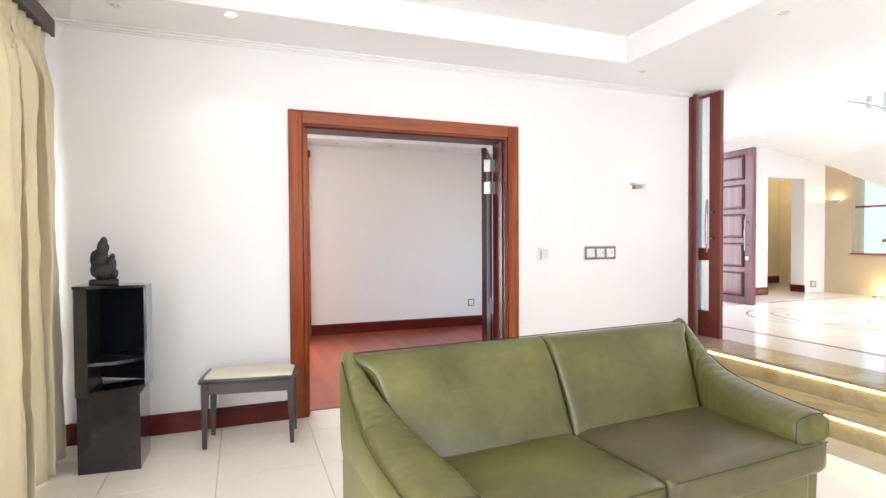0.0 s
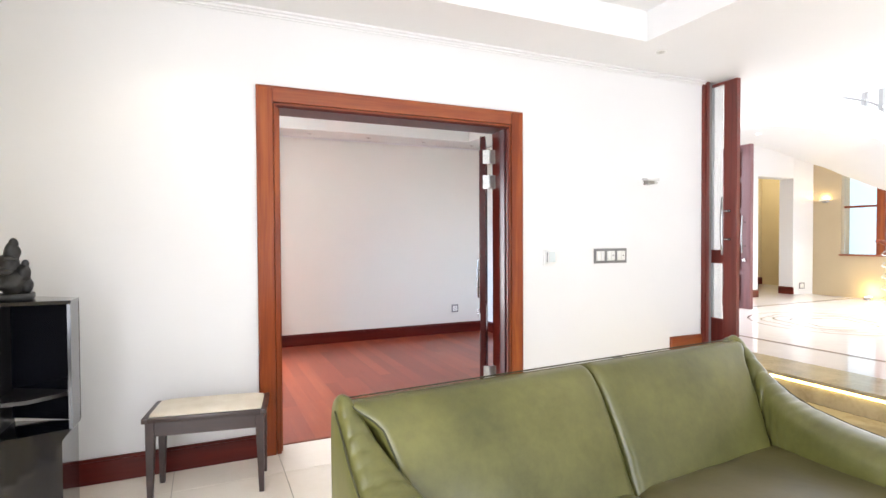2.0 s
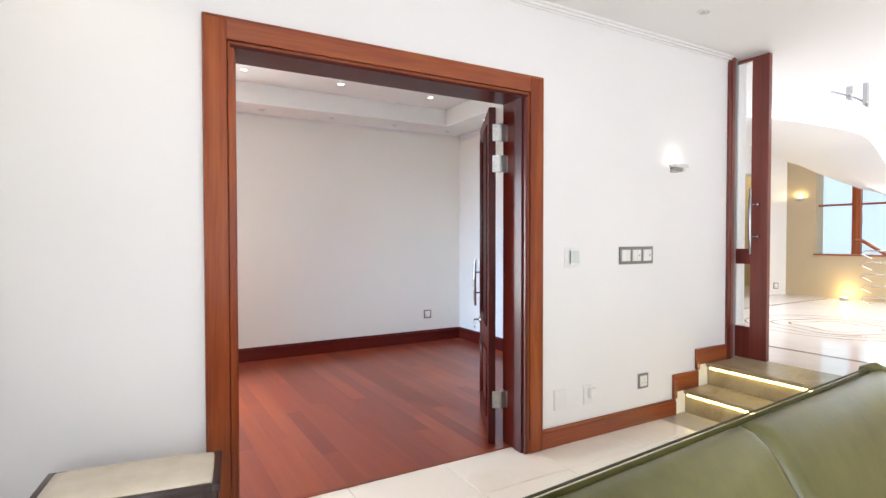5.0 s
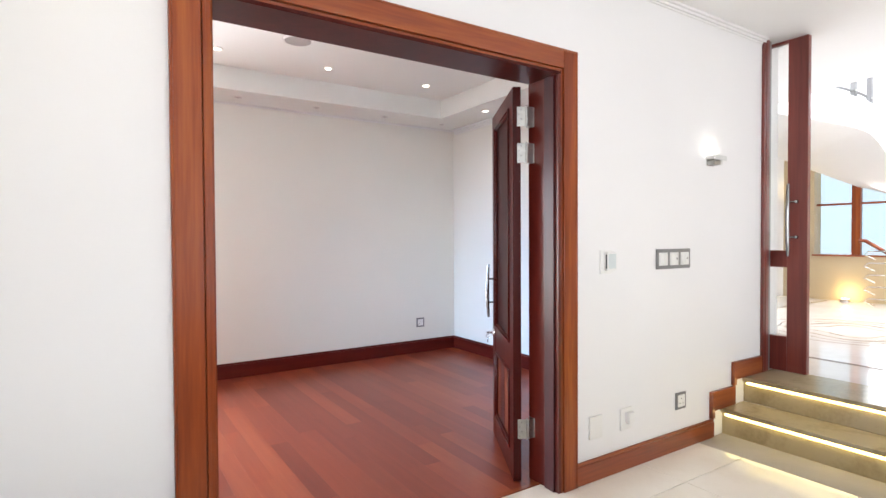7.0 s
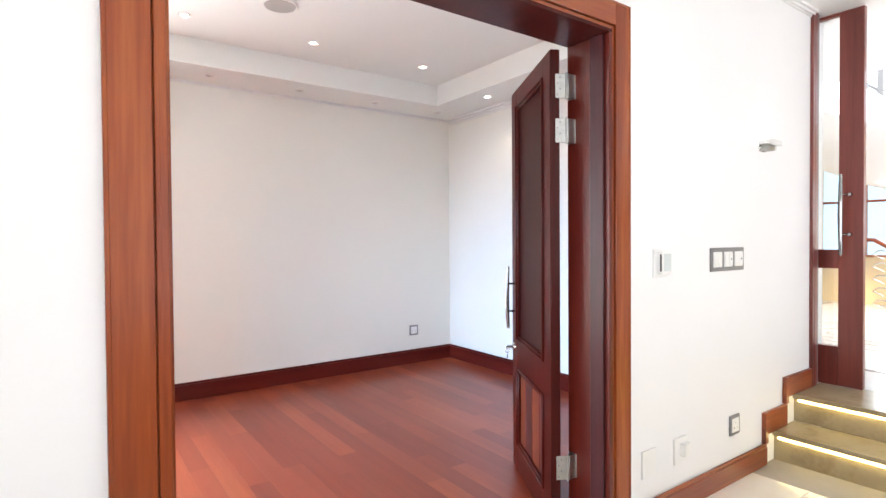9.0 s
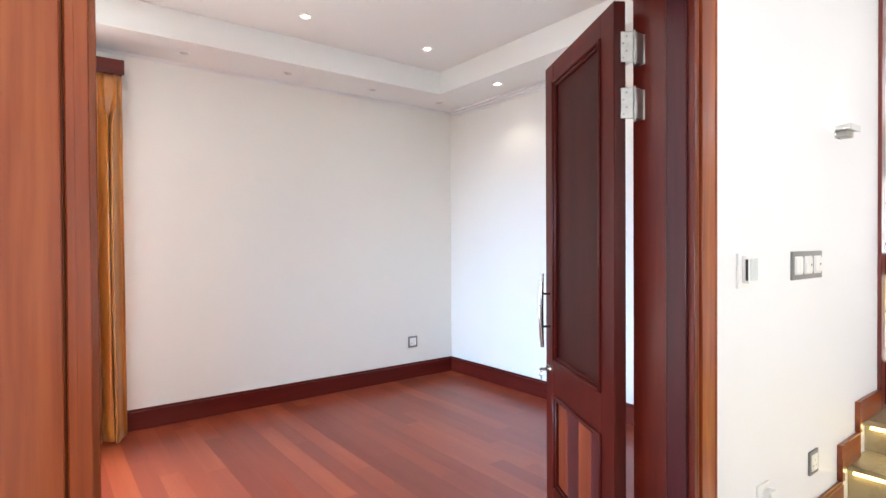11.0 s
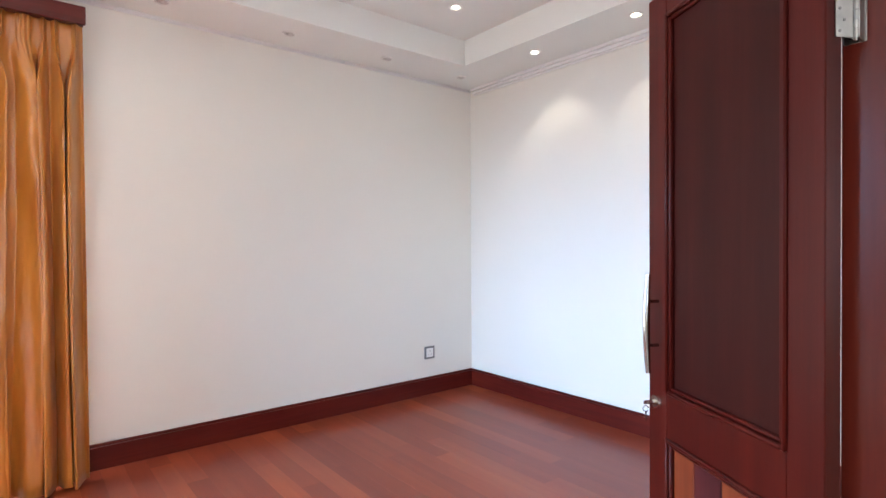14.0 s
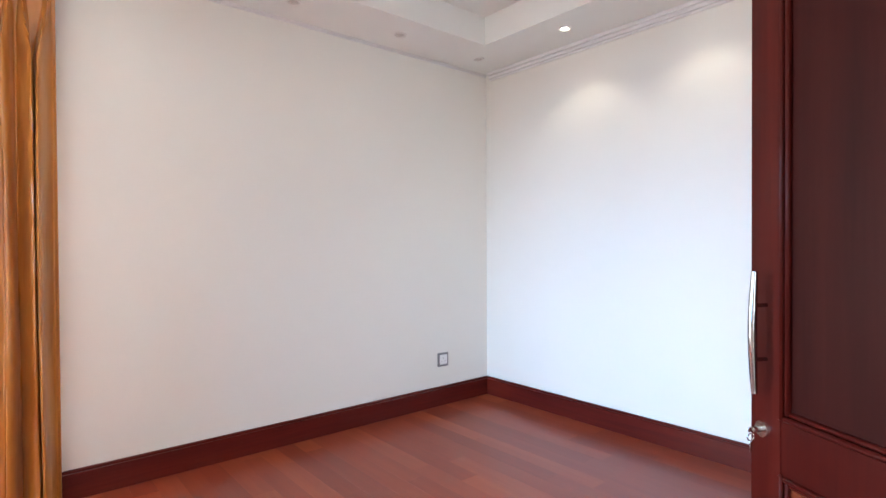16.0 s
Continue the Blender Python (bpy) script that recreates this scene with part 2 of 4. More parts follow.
M_SKIRT_Y = wood("skirting_deep", (0.050, 0.005, 0.004), (0.095, 0.010, 0.007), (0.135, 0.018, 0.010), axis="Y", coat=0.05)
M_SKIRT_Y.node_tree.nodes["Principled BSDF"].inputs["Specular IOR Level"].default_value = 0.25
M_PLANK = wood("floor_plank", (0.150, 0.020, 0.009), (0.255, 0.045, 0.018), (0.41, 0.105, 0.036), axis="Y", rough=0.33, coat=0.04, per_piece=True)
M_BLACKWOOD = wood("dark_stool_wood", (0.016, 0.009, 0.008), (0.032, 0.016, 0.014), (0.055, 0.026, 0.022), axis="X", rough=0.35)
M_FRONTDOOR = wood("front_door_wood", (0.075, 0.022, 0.024), (0.125, 0.040, 0.044), (0.18, 0.065, 0.07), axis="Z", rough=0.35)
M_TILE = marble("cream_tile", (0.87, 0.81, 0.71), (0.83, 0.76, 0.65), 0.12, 2.0)
M_GROUT = plain("grout", (0.42, 0.38, 0.32), 0.8, vary=0.1)
M_MARBLE = marble("hall_marble", (0.76, 0.70, 0.65), (0.70, 0.63, 0.57), 0.06, 0.9)
M_INLAY = marble("inlay_marble", (0.36, 0.30, 0.25), (0.26, 0.21, 0.18), 0.08, 2.5)
M_STEP = marble("step_stone", (0.43, 0.355, 0.22), (0.31, 0.245, 0.14), 0.14, 3.0)
M_LEATHER = leather("green_leather", (0.064, 0.064, 0.016), (0.132, 0.126, 0.036))
M_LEATHER_SEAT = leather("green_seat_leather", (0.060, 0.051, 0.020), (0.102, 0.086, 0.036))
M_PIPING_SEAM_SHADE = plain("dark_piping_and_seam_shade", (0.030, 0.030, 0.010), 0.6, vary=0.1)
M_LACQUER = plain("black_lacquer", (0.010, 0.011, 0.016), 0.10, vary=0.1, coat=0.6)
M_LACQUER_SIDE = plain("charcoal_lacquer", (0.030, 0.027, 0.027), 0.3, vary=0.1, coat=0.2)
M_STONE = plain("black_soapstone", (0.018, 0.018, 0.018), 0.5, vary=0.3, scale=30, bump=0.6, grain=70)
M_SEATPAD = cloth("cream_seat_fabric", (0.70, 0.62, 0.48), (0.80, 0.73, 0.60), 0.8, 0.2, 0.0)
M_CURTAIN = cloth("cream_silk", (0.72, 0.63, 0.42), (0.83, 0.76, 0.56), 0.5, 0.2, 0.15)
M_GOLD = cloth("gold_silk", (0.42, 0.135, 0.012), (0.64, 0.26, 0.036), 0.31, 0.12, 0.08)
M_GOLD.node_tree.nodes["Principled BSDF"].inputs["Specular IOR Level"].default_value = 0.85
M_STEEL = plain("brushed_steel", (0.62, 0.62, 0.60), 0.22, 1.0, vary=0.05, grain=200)
M_HINGE = plain("hinge_steel", (0.42, 0.42, 0.40), 0.38, 1.0, vary=0.12, scale=30)
M_CHROME = plain("chrome", (0.30, 0.30, 0.30), 0.07, 1.0, vary=0.03)
M_GREY = plain("grey_plate", (0.20, 0.20, 0.20), 0.4, vary=0.05)
M_WHITE = plain("white_plastic", (0.80, 0.80, 0.78), 0.3, vary=0.02)
M_SLOT = plain("black_plastic", (0.02, 0.02, 0.02), 0.4, vary=0.1)
M_PALE = plain("pale_grey_metal", (0.60, 0.59, 0.57), 0.4, vary=0.05)
M_GRILLE = plain("grey_mesh", (0.40, 0.39, 0.37), 0.6, vary=0.06, bump=0.5, grain=400)
M_LCD = plain("pale_display", (0.62, 0.68, 0.68), 0.2, vary=0.05)
M_GLASS = clear("clear_glass", (0.97, 0.99, 0.985))
M_FROST = plain("frosted_glass", (0.66, 0.67, 0.66), 0.5, vary=0.02)
M_BULB = glowing("lit_bulb", (1.0, 0.93, 0.80), 14.0)
M_LED = glowing("led_strip", (1.0, 0.80, 0.30), 8.5)
M_WARM = glowing("warm_lamp", (1.0, 0.80, 0.36), 9.0)
M_OUTSIDE = glowing("pale_daylight", (0.62, 0.78, 0.90), 0.95)

# ---- building helpers ----


def box(x0, x1, y0, y1, z0, z1, bm=None, bevel=0.0, segments=1):
    """A box in bm (a new bmesh if none is given), its edges rounded by bevel."""
    bm = bm or bmesh.new()
    m = Matrix.Translation(((x0 + x1) / 2, (y0 + y1) / 2, (z0 + z1) / 2)) @ Matrix.Diagonal((x1 - x0, y1 - y0, z1 - z0, 1))
    made = bmesh.ops.create_cube(bm, size=1, matrix=m)["verts"]
    if bevel:
        edges = list({e for v in made for e in v.link_edges})
        bmesh.ops.bevel(bm, geom=edges, offset=bevel, segments=segments, profile=0.6, affect="EDGES")
    return bm


def rod(a, b, r0, r1=None, bm=None, sides=14):
    """A round bar from a to b."""
    bm = bm or bmesh.new()
    a, b = Vector(a), Vector(b)
    m = Matrix.Translation((a + b) / 2) @ (b - a).to_track_quat("Z", "Y").to_matrix().to_4x4()
    bmesh.ops.create_cone(bm, cap_ends=True, segments=sides, radius1=r0, radius2=r0 if r1 is None else r1, depth=(b - a).length, matrix=m)
    return bm


def tube(points, radii, bm=None, sides=10):
    """A bent bar through points; radii: one number, or one for each point."""
    bm = bm or bmesh.new()
    pts = [Vector(p) for p in points]
    if not hasattr(radii, "__len__"):
        radii = [radii] * len(pts)
    rings, up = [], None
    for i, p in enumerate(pts):
        d = (pts[min(i + 1, len(pts) - 1)] - pts[max(i - 1, 0)]).normalized()
        if up is None:
            up = d.orthogonal().normalized()
        up = (up - d * up.dot(d)).normalized()
        side = d.cross(up)
        rings.append([bm.verts.new(p + radii[i] * (math.cos(2 * math.pi * k / sides) * up + math.sin(2 * math.pi * k / sides) * side)) for k in range(sides)])
    for r0, r1 in zip(rings, rings[1:]):
        for k in range(sides):
            bm.faces.new((r0[k], r0[(k + 1) % sides], r1[(k + 1) % sides], r1[k]))
    bm.faces.new(list(reversed(rings[0])))
    bm.faces.new(rings[-1])
    return bm


def prism(points, z0, z1, bm=None):
    """An upright prism on a plan of (x, y) points, anticlockwise."""
    bm = bm or bmesh.new()
    lo = [bm.verts.new((x, y, z0)) for x, y in points]
    hi = [bm.verts.new((x, y, z1)) for x, y in points]
    k = len(points)
    for i in range(k):
        bm.faces.new((lo[i], lo[(i + 1) % k], hi[(i + 1) % k], hi[i]))
    bm.faces.new(list(reversed(lo)))
    bm.faces.new(hi)
    return bm


def loft(sections, bm=None):
    """A closed skin over rings of points of equal count, capped at both ends."""
    bm = bm or bmesh.new()
    rings = [[bm.verts.new(p) for p in s] for s in sections]
    k = len(rings[0])
    for r0, r1 in zip(rings, rings[1:]):
        for i in range(k):
            bm.faces.new((r0[i], r0[(i + 1) % k], r1[(i + 1) % k], r1[i]))
    bm.faces.new(list(reversed(rings[0])))
    bm.faces.new(rings[-1])
    return bm


def cushion(w, d, h, puff=0.02, corner=0.05, cuts=10):
    """A padded block about the origin with soft edges, bulging by puff."""
    bm = bmesh.new()
    bmesh.ops.create_cube(bm, size=2)
    bmesh.ops.subdivide_edges(bm, edges=bm.edges[:], cuts=cuts, use_grid_fill=True)
    half = Vector((w / 2, d / 2, h / 2))
    for v in bm.verts:
        u = v.co.copy()
        p = Vector(u[i] * half[i] for i in range(3))
        core = Vector(max(-half[i] + corner, min(half[i] - corner, p[i])) for i in range(3))
        off = p - core
        if off.length > 1e-6:
            lim = max(abs(off[i]) for i in range(3))
            p = core + off.normalized() * lim
        p.z += puff * u.z * (1 - u.x ** 4) * (1 - u.y ** 4)
        p.y += 0.5 * puff * u.y * (1 - u.x ** 4) * (1 - u.z ** 4)
        v.co = p
    return bm


def mesh_object(name, bm, material, smooth=None):
    bmesh.ops.recalc_face_normals(bm, faces=bm.faces[:])
    data = bpy.data.meshes.new(name)
    bm.to_mesh(data)
    bm.free()
    data.materials.append(material)
    if smooth is not None:
        data.polygons.foreach_set("use_smooth", [True] * len(data.polygons))
        data.set_sharp_from_angle(angle=radians(smooth))
    return new(name, data)


def part(name, bm, material, parent, label="", smooth=40):
    ob = mesh_object(name, bm, material, smooth)
    ob.parent = parent
    return tagged(ob, label)


def thing(name, place, label, category, group="", turn=0):
    ob = new(name)
    ob.empty_display_size = 0.1
    ob.matrix_world = pose(*place, 0, 0, turn)
    return tagged(ob, label, category, group)


def setting(name, bm, material, label, category, smooth=None):
    return tagged(mesh_object(name, bm, material, smooth), label, category, kind="structure")


def piece(name, data, place, parent, turn=0):
    ob = new(name, data)
    ob.location, ob.rotation_euler[2], ob.parent = place, turn, parent
    return ob


# ---- plan ----
W0, W1 = 4.135, 4.338          # the wall between living room and study
WEST, SOUTH = -1.25, -3.9     # living room
STUDY_N, STUDY_E = 7.60, 3.96
HALL = 0.35                   # level of the hall floor
HALL_N, HALL_E = 6.66, 10.06
CEIL_L, CEIL_S, CEIL_H = 2.83, 2.70, 2.95
OPEN0, OPEN1, HEAD = 0.572, 2.262, 2.222

# ---- living room: walls, ceiling, floor ----
bm = box(WEST - 0.2, OPEN0 - 0.02, W0, W1, -0.1, 3.2)
box(OPEN1 + 0.02, 4.44, W0, W1, -0.1, 3.2, bm)
box(OPEN0 - 0.02, OPEN1 + 0.02, W0, W1, HEAD + 0.02, 3.2, bm)
setting("wall_north", bm, M_WALL, "white painted wall with a wide double doorway", "wall")
bm = box(WEST - 0.2, WEST, SOUTH - 0.2, -2.4, -0.1, 3.2)
box(WEST - 0.2, WEST, -2.4, 3.45, 2.45, 3.2, bm)
box(WEST - 0.2, WEST, 3.45, W0, -0.1, 3.2, bm)
box(WEST - 0.2, WEST, -2.4, 3.45, -0.1, 0.2, bm)
setting("wall_west", bm, M_WALL, "white painted wall with a wide window", "wall")
bm = box(WEST - 0.2, 2.05, SOUTH - 0.2, SOUTH, -0.1, 3.2)
box(4.55, 10.3, SOUTH - 0.2, SOUTH, -0.1, 6.2, bm)
box(2.05, 4.55, SOUTH - 0.2, SOUTH, 2.6, 3.2, bm)
box(2.05, 4.55, SOUTH - 0.2, SOUTH, -0.1, 0.3, bm)
setting("wall_south", bm, M_WALL, "white painted wall with a wide window", "wall")

CX0, CX1, CY0, CY1 = -0.65, 3.13, -3.2, 3.575
bm = box(WEST, CX0, SOUTH, W0, CEIL_L, 3.25)
box(CX1, 4.70, SOUTH, W0, CEIL_L, 3.25, bm)
box(CX0, CX1, CY1, W0, CEIL_L, 3.25, bm)
box(CX0, CX1, SOUTH, CY0, CEIL_L, 3.25, bm)
box(CX0, CX1, CY0, CY1, 3.05, 3.25, bm)
setting("ceiling_living", bm, M_CEIL, "white plaster ceiling with a raised tray", "ceiling")


def cornice(name, a, b, inward, z, size=1.0):
    """Two small plaster steps under a ceiling, from a to b, on the side named by inward."""
    (ax, ay), (bx, by), (ix, iy) = a, b, inward
    bm = bmesh.new()
    for out, drop0, drop1 in ((0.052, 0.0, 0.022), (0.030, 0.022, 0.044), (0.014, 0.044, 0.060)):
        out, drop0, drop1 = out * size, drop0 * size, drop1 * size
        xs, ys = sorted((ax, bx + ix * out)), sorted((ay, by + iy * out))
        box(xs[0], xs[1], ys[0], ys[1], z - drop1, z - drop0, bm, 0.003)
    return setting(name, bm, M_CEIL, "white stepped plaster cornice", "cornice", 40)


cornice("cornice_living", (WEST, W0), (4.40, W0), (0, -1), CEIL_L, 0.75)
cornice("cornice_study_north", (WEST, STUDY_N), (STUDY_E, STUDY_N), (0, -1), CEIL_S, 0.35)
cornice("cornice_study_east", (STUDY_E, W1), (STUDY_E, STUDY_N - 0.052), (-1, 0), CEIL_S)

floor_living = setting("floor_living", box(WEST - 0.2, 3.90, SOUTH - 0.2, W1 - 0.06, -0.12, -0.004), M_GROUT, "polished cream tile floor with thin dark joints", "floor")

# ---- study: walls, ceiling, floor ----
bm = box(WEST - 0.2, -1.15, STUDY_N, STUDY_N + 0.25, -0.1, 3.2)
box(0.62, STUDY_E + 0.2, STUDY_N, STUDY_N + 0.25, -0.1, 3.2, bm)
box(-1.15, 0.62, STUDY_N, STUDY_N + 0.25, 2.42, 3.2, bm)
setting("wall_study_north", bm, M_WALL_STUDY, "off-white painted wall beside a curtained window", "wall")
setting("wall_study_east", box(STUDY_E, STUDY_E + 0.2, W1, STUDY_N, -0.1, 3.2), M_WALL_STUDY, "off-white painted wall lit by daylight", "wall")
# opening added for the west fill lamp, out of view
bm = box(WEST - 0.2, WEST, W1, 4.95, -0.1, 3.2)
box(WEST - 0.2, WEST, 7.05, STUDY_N, -0.1, 3.2, bm)
box(WEST - 0.2, WEST, 4.95, 7.05, 2.4, 3.2, bm)
box(WEST - 0.2, WEST, 4.95, 7.05, -0.1, 0.6, bm)
setting("wall_study_west", bm, M_WALL_STUDY, "off-white painted wall with an unseen, added opening", "wall")
SX0, SX1, SY0, SY1 = -0.75, 3.46, 4.90, 7.11
bm = box(WEST, SX0, W1, STUDY_N, CEIL_S, 3.2)
box(SX1, STUDY_E, W1, STUDY_N, CEIL_S, 3.2, bm)
box(SX0, SX1, W1, SY0, CEIL_S, 3.2, bm)
box(SX0, SX1, SY1, STUDY_N, CEIL_S, 3.2, bm)
box(SX0, SX1, SY0, SY1, 2.90, 3.2, bm)
setting("ceiling_study", bm, M_CEIL_STUDY, "white plaster ceiling with a raised tray", "ceiling")
floor_study = setting("floor_study", box(WEST - 0.2, STUDY_E + 0.1, W1 - 0.06, STUDY_N + 0.1, -0.12, -0.004), M_SKIRT_Y, "glossy red hardwood plank floor", "floor")

# ---- skirting ----


def skirting(name, x0, x1, y0, y1, z, h, material, label="dark red varnished wooden skirting board"):
    bm = box(x0, x1, y0, y1, z, z + h - 0.018, None, 0.003)
    dx, dy = (0.004 if x1 - x0 < 0.05 else 0.0), (0.004 if y1 - y0 < 0.05 else 0.0)
    box(x0 + dx, x1 - dx, y0 + dy, y1 - dy, z + h - 0.018, z + h, bm, 0.003)
    return setting(name, bm, material, label, "skirting", 40)


skirting("baseboard_1", WEST, 0.437, W0 - 0.022, W0, 0, 0.145, M_SKIRT_X)
skirting("baseboard_2", 2.400, 3.73, W0 - 0.022, W0, 0, 0.125, M_TRIM_X)
bm = box(3.70, 3.735, W0 - 0.026, W0, 0.127, 0.31, None, 0.003)
box(3.735, 4.0, W0 - 0.022, W0, 0.177, 0.31, bm, 0.003)
setting("baseboard_3", bm, M_TRIM_X, "varnished wooden skirting stepping up with the stairs", "skirting", 40)
bm = box(3.975, 4.01, W0 - 0.026, W0, 0.314, 0.478, None, 0.003)
box(4.01, 4.365, W0 - 0.022, W0, 0.352, 0.478, bm, 0.003)
setting("baseboard_4", bm, M_TRIM_X, "varnished wooden skirting stepping up with the stairs", "skirting", 40)
skirting("baseboard_5", 0.64, STUDY_E, STUDY_N - 0.022, STUDY_N, 0, 0.152, M_SKIRT_X)
skirting("baseboard_6", STUDY_E - 0.022, STUDY_E, W1 + 0.0, STUDY_N - 0.022, 0, 0.152, M_SKIRT_Y)
skirting("baseboard_7", WEST, WEST + 0.022, 3.46, W0 - 0.022, 0, 0.145, M_SKIRT_Y)

# ---- the double doorway: lining, architrave, open leaf ----
doorway = tagged(new("door_frame"), "red-brown varnished hardwood door surround with moulded edges", "door frame", kind="structure")
LT = 0.02
part("jamb", box(OPEN0 - LT, OPEN0, 4.118, W1 + 0.012, 0.0, HEAD, None, 0.002), M_TRIM_Z, doorway)
part("jamb", box(OPEN1, OPEN1 + LT, 4.118, W1 + 0.012, 0.0, HEAD, None, 0.002), M_JAMB_SHADED, doorway)
# underside of the lining: shade painted in with the darker door colour
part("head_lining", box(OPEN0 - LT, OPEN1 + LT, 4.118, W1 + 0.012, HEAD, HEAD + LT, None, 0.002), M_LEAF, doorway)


def architrave(side_x, outward, z_top, y_wall, y_dir):
    """One upright of the surround: a flat board with two beads on its inner edge."""
    bm = bmesh.new()
    for a, b, proud in ((0.0, 0.012, 0.010), (0.012, 0.026, 0.018), (0.026, 0.030, 0.012), (0.030, 0.128, 0.026), (0.120, 0.131, 0.029)):
        xs = sorted((side_x + outward * a, side_x + outward * b))
        ys = sorted((y_wall, y_wall + y_dir * proud))
        box(xs[0], xs[1], ys[0], ys[1], 0.0, z_top + b, bm, 0.0025)
    return bm


part("architrave", architrave(OPEN0 - 0.004, -1, HEAD + 0.002, W0, -1), M_TRIM_Z, doorway)
part("architrave", architrave(OPEN1 + 0.004, 1, HEAD + 0.002, W0, -1), M_TRIM_Z, doorway)
bm = bmesh.new()
for a, b, proud in ((0.0, 0.012, 0.010), (0.012, 0.026, 0.018), (0.026, 0.030, 0.012), (0.030, 0.128, 0.0262), (0.120, 0.131, 0.0292)):
    box(OPEN0 - 0.004 - a, OPEN1 + 0.004 + a, W0 - proud - 0.0004, W0, HEAD + 0.002 + a, HEAD + 0.002 + b, bm, 0.0025)
part("architrave_head", bm, M_TRIM_X, doorway)
# right stop is coloured darker than the left to paint in its shade
part("stop", box(OPEN1 - 0.012, OPEN1, 4.142, 4.215, 0.0, HEAD, None, 0.003), M_SLAT_DARK_SHADED_STOP, doorway, "door stop with its shade put into a dark plum colour")
part("stop", box(OPEN0, OPEN0 + 0.012, 4.16, 4.19, 0.0, HEAD, None, 0.002), M_TRIM_Z, doorway)
part("threshold", box(OPEN0, OPEN1, W1 - 0.08, W1 - 0.05, -0.004, 0.006, None, 0.002), M_TRIM_X, doorway, "dark wooden threshold strip")

# the leaf, built along its own x from the hinge edge, seen face towards -y
LEAF_W, LEAF_T, LEAF_H = 0.765, 0.045, 2.195
leaf = thing("door_leaf", (2.150, 4.353, 0.0), "open dark mahogany panelled door leaf with chrome pull handle", "door", turn=60.0)
leaf["kind"] = "structure"
T2 = LEAF_T
part("stile", box(0, 0.115, 0, T2, 0.008, LEAF_H, None, 0.003), M_LEAF, leaf)
part("stile", box(LEAF_W - 0.115, LEAF_W, 0, T2, 0.008, LEAF_H, None, 0.003), M_LEAF, leaf)
for z0, z1 in ((0.008, 0.155), (0.600, 0.765), (2.10, LEAF_H)):
    part("rail", box(0.115, LEAF_W - 0.115, 0.001, T2 - 0.001, z0, z1, None, 0.002), M_LEAF, leaf)
part("upper_panel", box(0.115, LEAF_W - 0.115, 0.014, T2 - 0.012, 0.765, 2.10), M_LEAF_PANEL, leaf, "dark flat upper panel")


def frame_of(x0, x1, z0, z1, width, y0, y1, bm, bevel=0.004):
    """Four mitre-like strips round a rectangle, inside it."""
    box(x0, x0 + width, y0, y1, z0, z1, bm, bevel)
    box(x1 - width, x1, y0, y1, z0, z1, bm, bevel)
    box(x0 + width, x1 - width, y0 + 0.0005, y1, z0, z0 + width, bm, bevel)
    box(x0 + width, x1 - width, y0 + 0.0005, y1, z1 - width, z1, bm, bevel)
    return bm


for z0, z1 in ((0.765, 2.10), (0.155, 0.600)):
    bm = frame_of(0.110, LEAF_W - 0.110, z0 - 0.005, z1 + 0.005, 0.016, -0.010, 0.004, bmesh.new(), 0.005)
    frame_of(0.126, LEAF_W - 0.126, z0 + 0.011, z1 - 0.011, 0.014, -0.002, 0.016, bm, 0.005)
    part("panel_moulding", bm, M_LEAF, leaf)
slat_w = (LEAF_W - 0.23) / 4
slat = box(0, slat_w - 0.003, 0.014, T2 - 0.012, 0.155, 0.600, None, 0.003)
slat_meshes = []
for m in (M_SLAT_DARK_SHADED_STOP, M_SLAT_PALE):
    slat_mesh = bpy.data.meshes.new("slat")
    slat.to_mesh(slat_mesh)
    slat_mesh.materials.append(m)
    slat_meshes.append(slat_mesh)
slat.free()
for i in range(4):
    piece("slat", slat_meshes[i % 2], (0.115 + i * slat_w, 0, 0), leaf)
# the pull: a bowed bar on two posts, and its lock with a key
HX = LEAF_W - 0.062
pull = part("pull_handle", tube([(HX, -0.040 - 0.007 * math.sin(math.pi * k / 12), 0.825 + 0.36 * k / 12) for k in range(13)],
                                [0.006 + 0.007 * math.sin(math.pi * (0.12 + 0.76 * k / 12)) for k in range(13)], sides=14), M_CHROME, leaf, "bowed chrome pull handle", 60)
for z in (0.925, 1.085):
    part("post", rod((HX, 0.0, z), (HX, -0.044, z), 0.006), M_CHROME, pull)
lock = part("lock", rod((HX + 0.01, 0.002, 0.715), (HX + 0.01, -0.010, 0.715), 0.026, 0.024, sides=24), M_STEEL, leaf, "round steel lock rose")
bm = rod((HX + 0.01, -0.008, 0.715), (HX + 0.01, -0.036, 0.715), 0.008)
box(HX + 0.008, HX + 0.012, -0.052, -0.030, 0.708, 0.722, bm, 0.001)
part("cylinder", bm, M_STEEL, lock)
bm = tube([(HX + 0.01, -0.044 + 0.011 * math.cos(a), 0.692 + 0.011 * math.sin(a)) for a in [2 * math.pi * k / 14 for k in range(15)]], 0.002, sides=6)
box(HX + 0.008, HX + 0.012, -0.047, -0.041, 0.648, 0.684, bm, 0.001)
part("key", bm, M_STEEL, lock, "small hanging steel key")


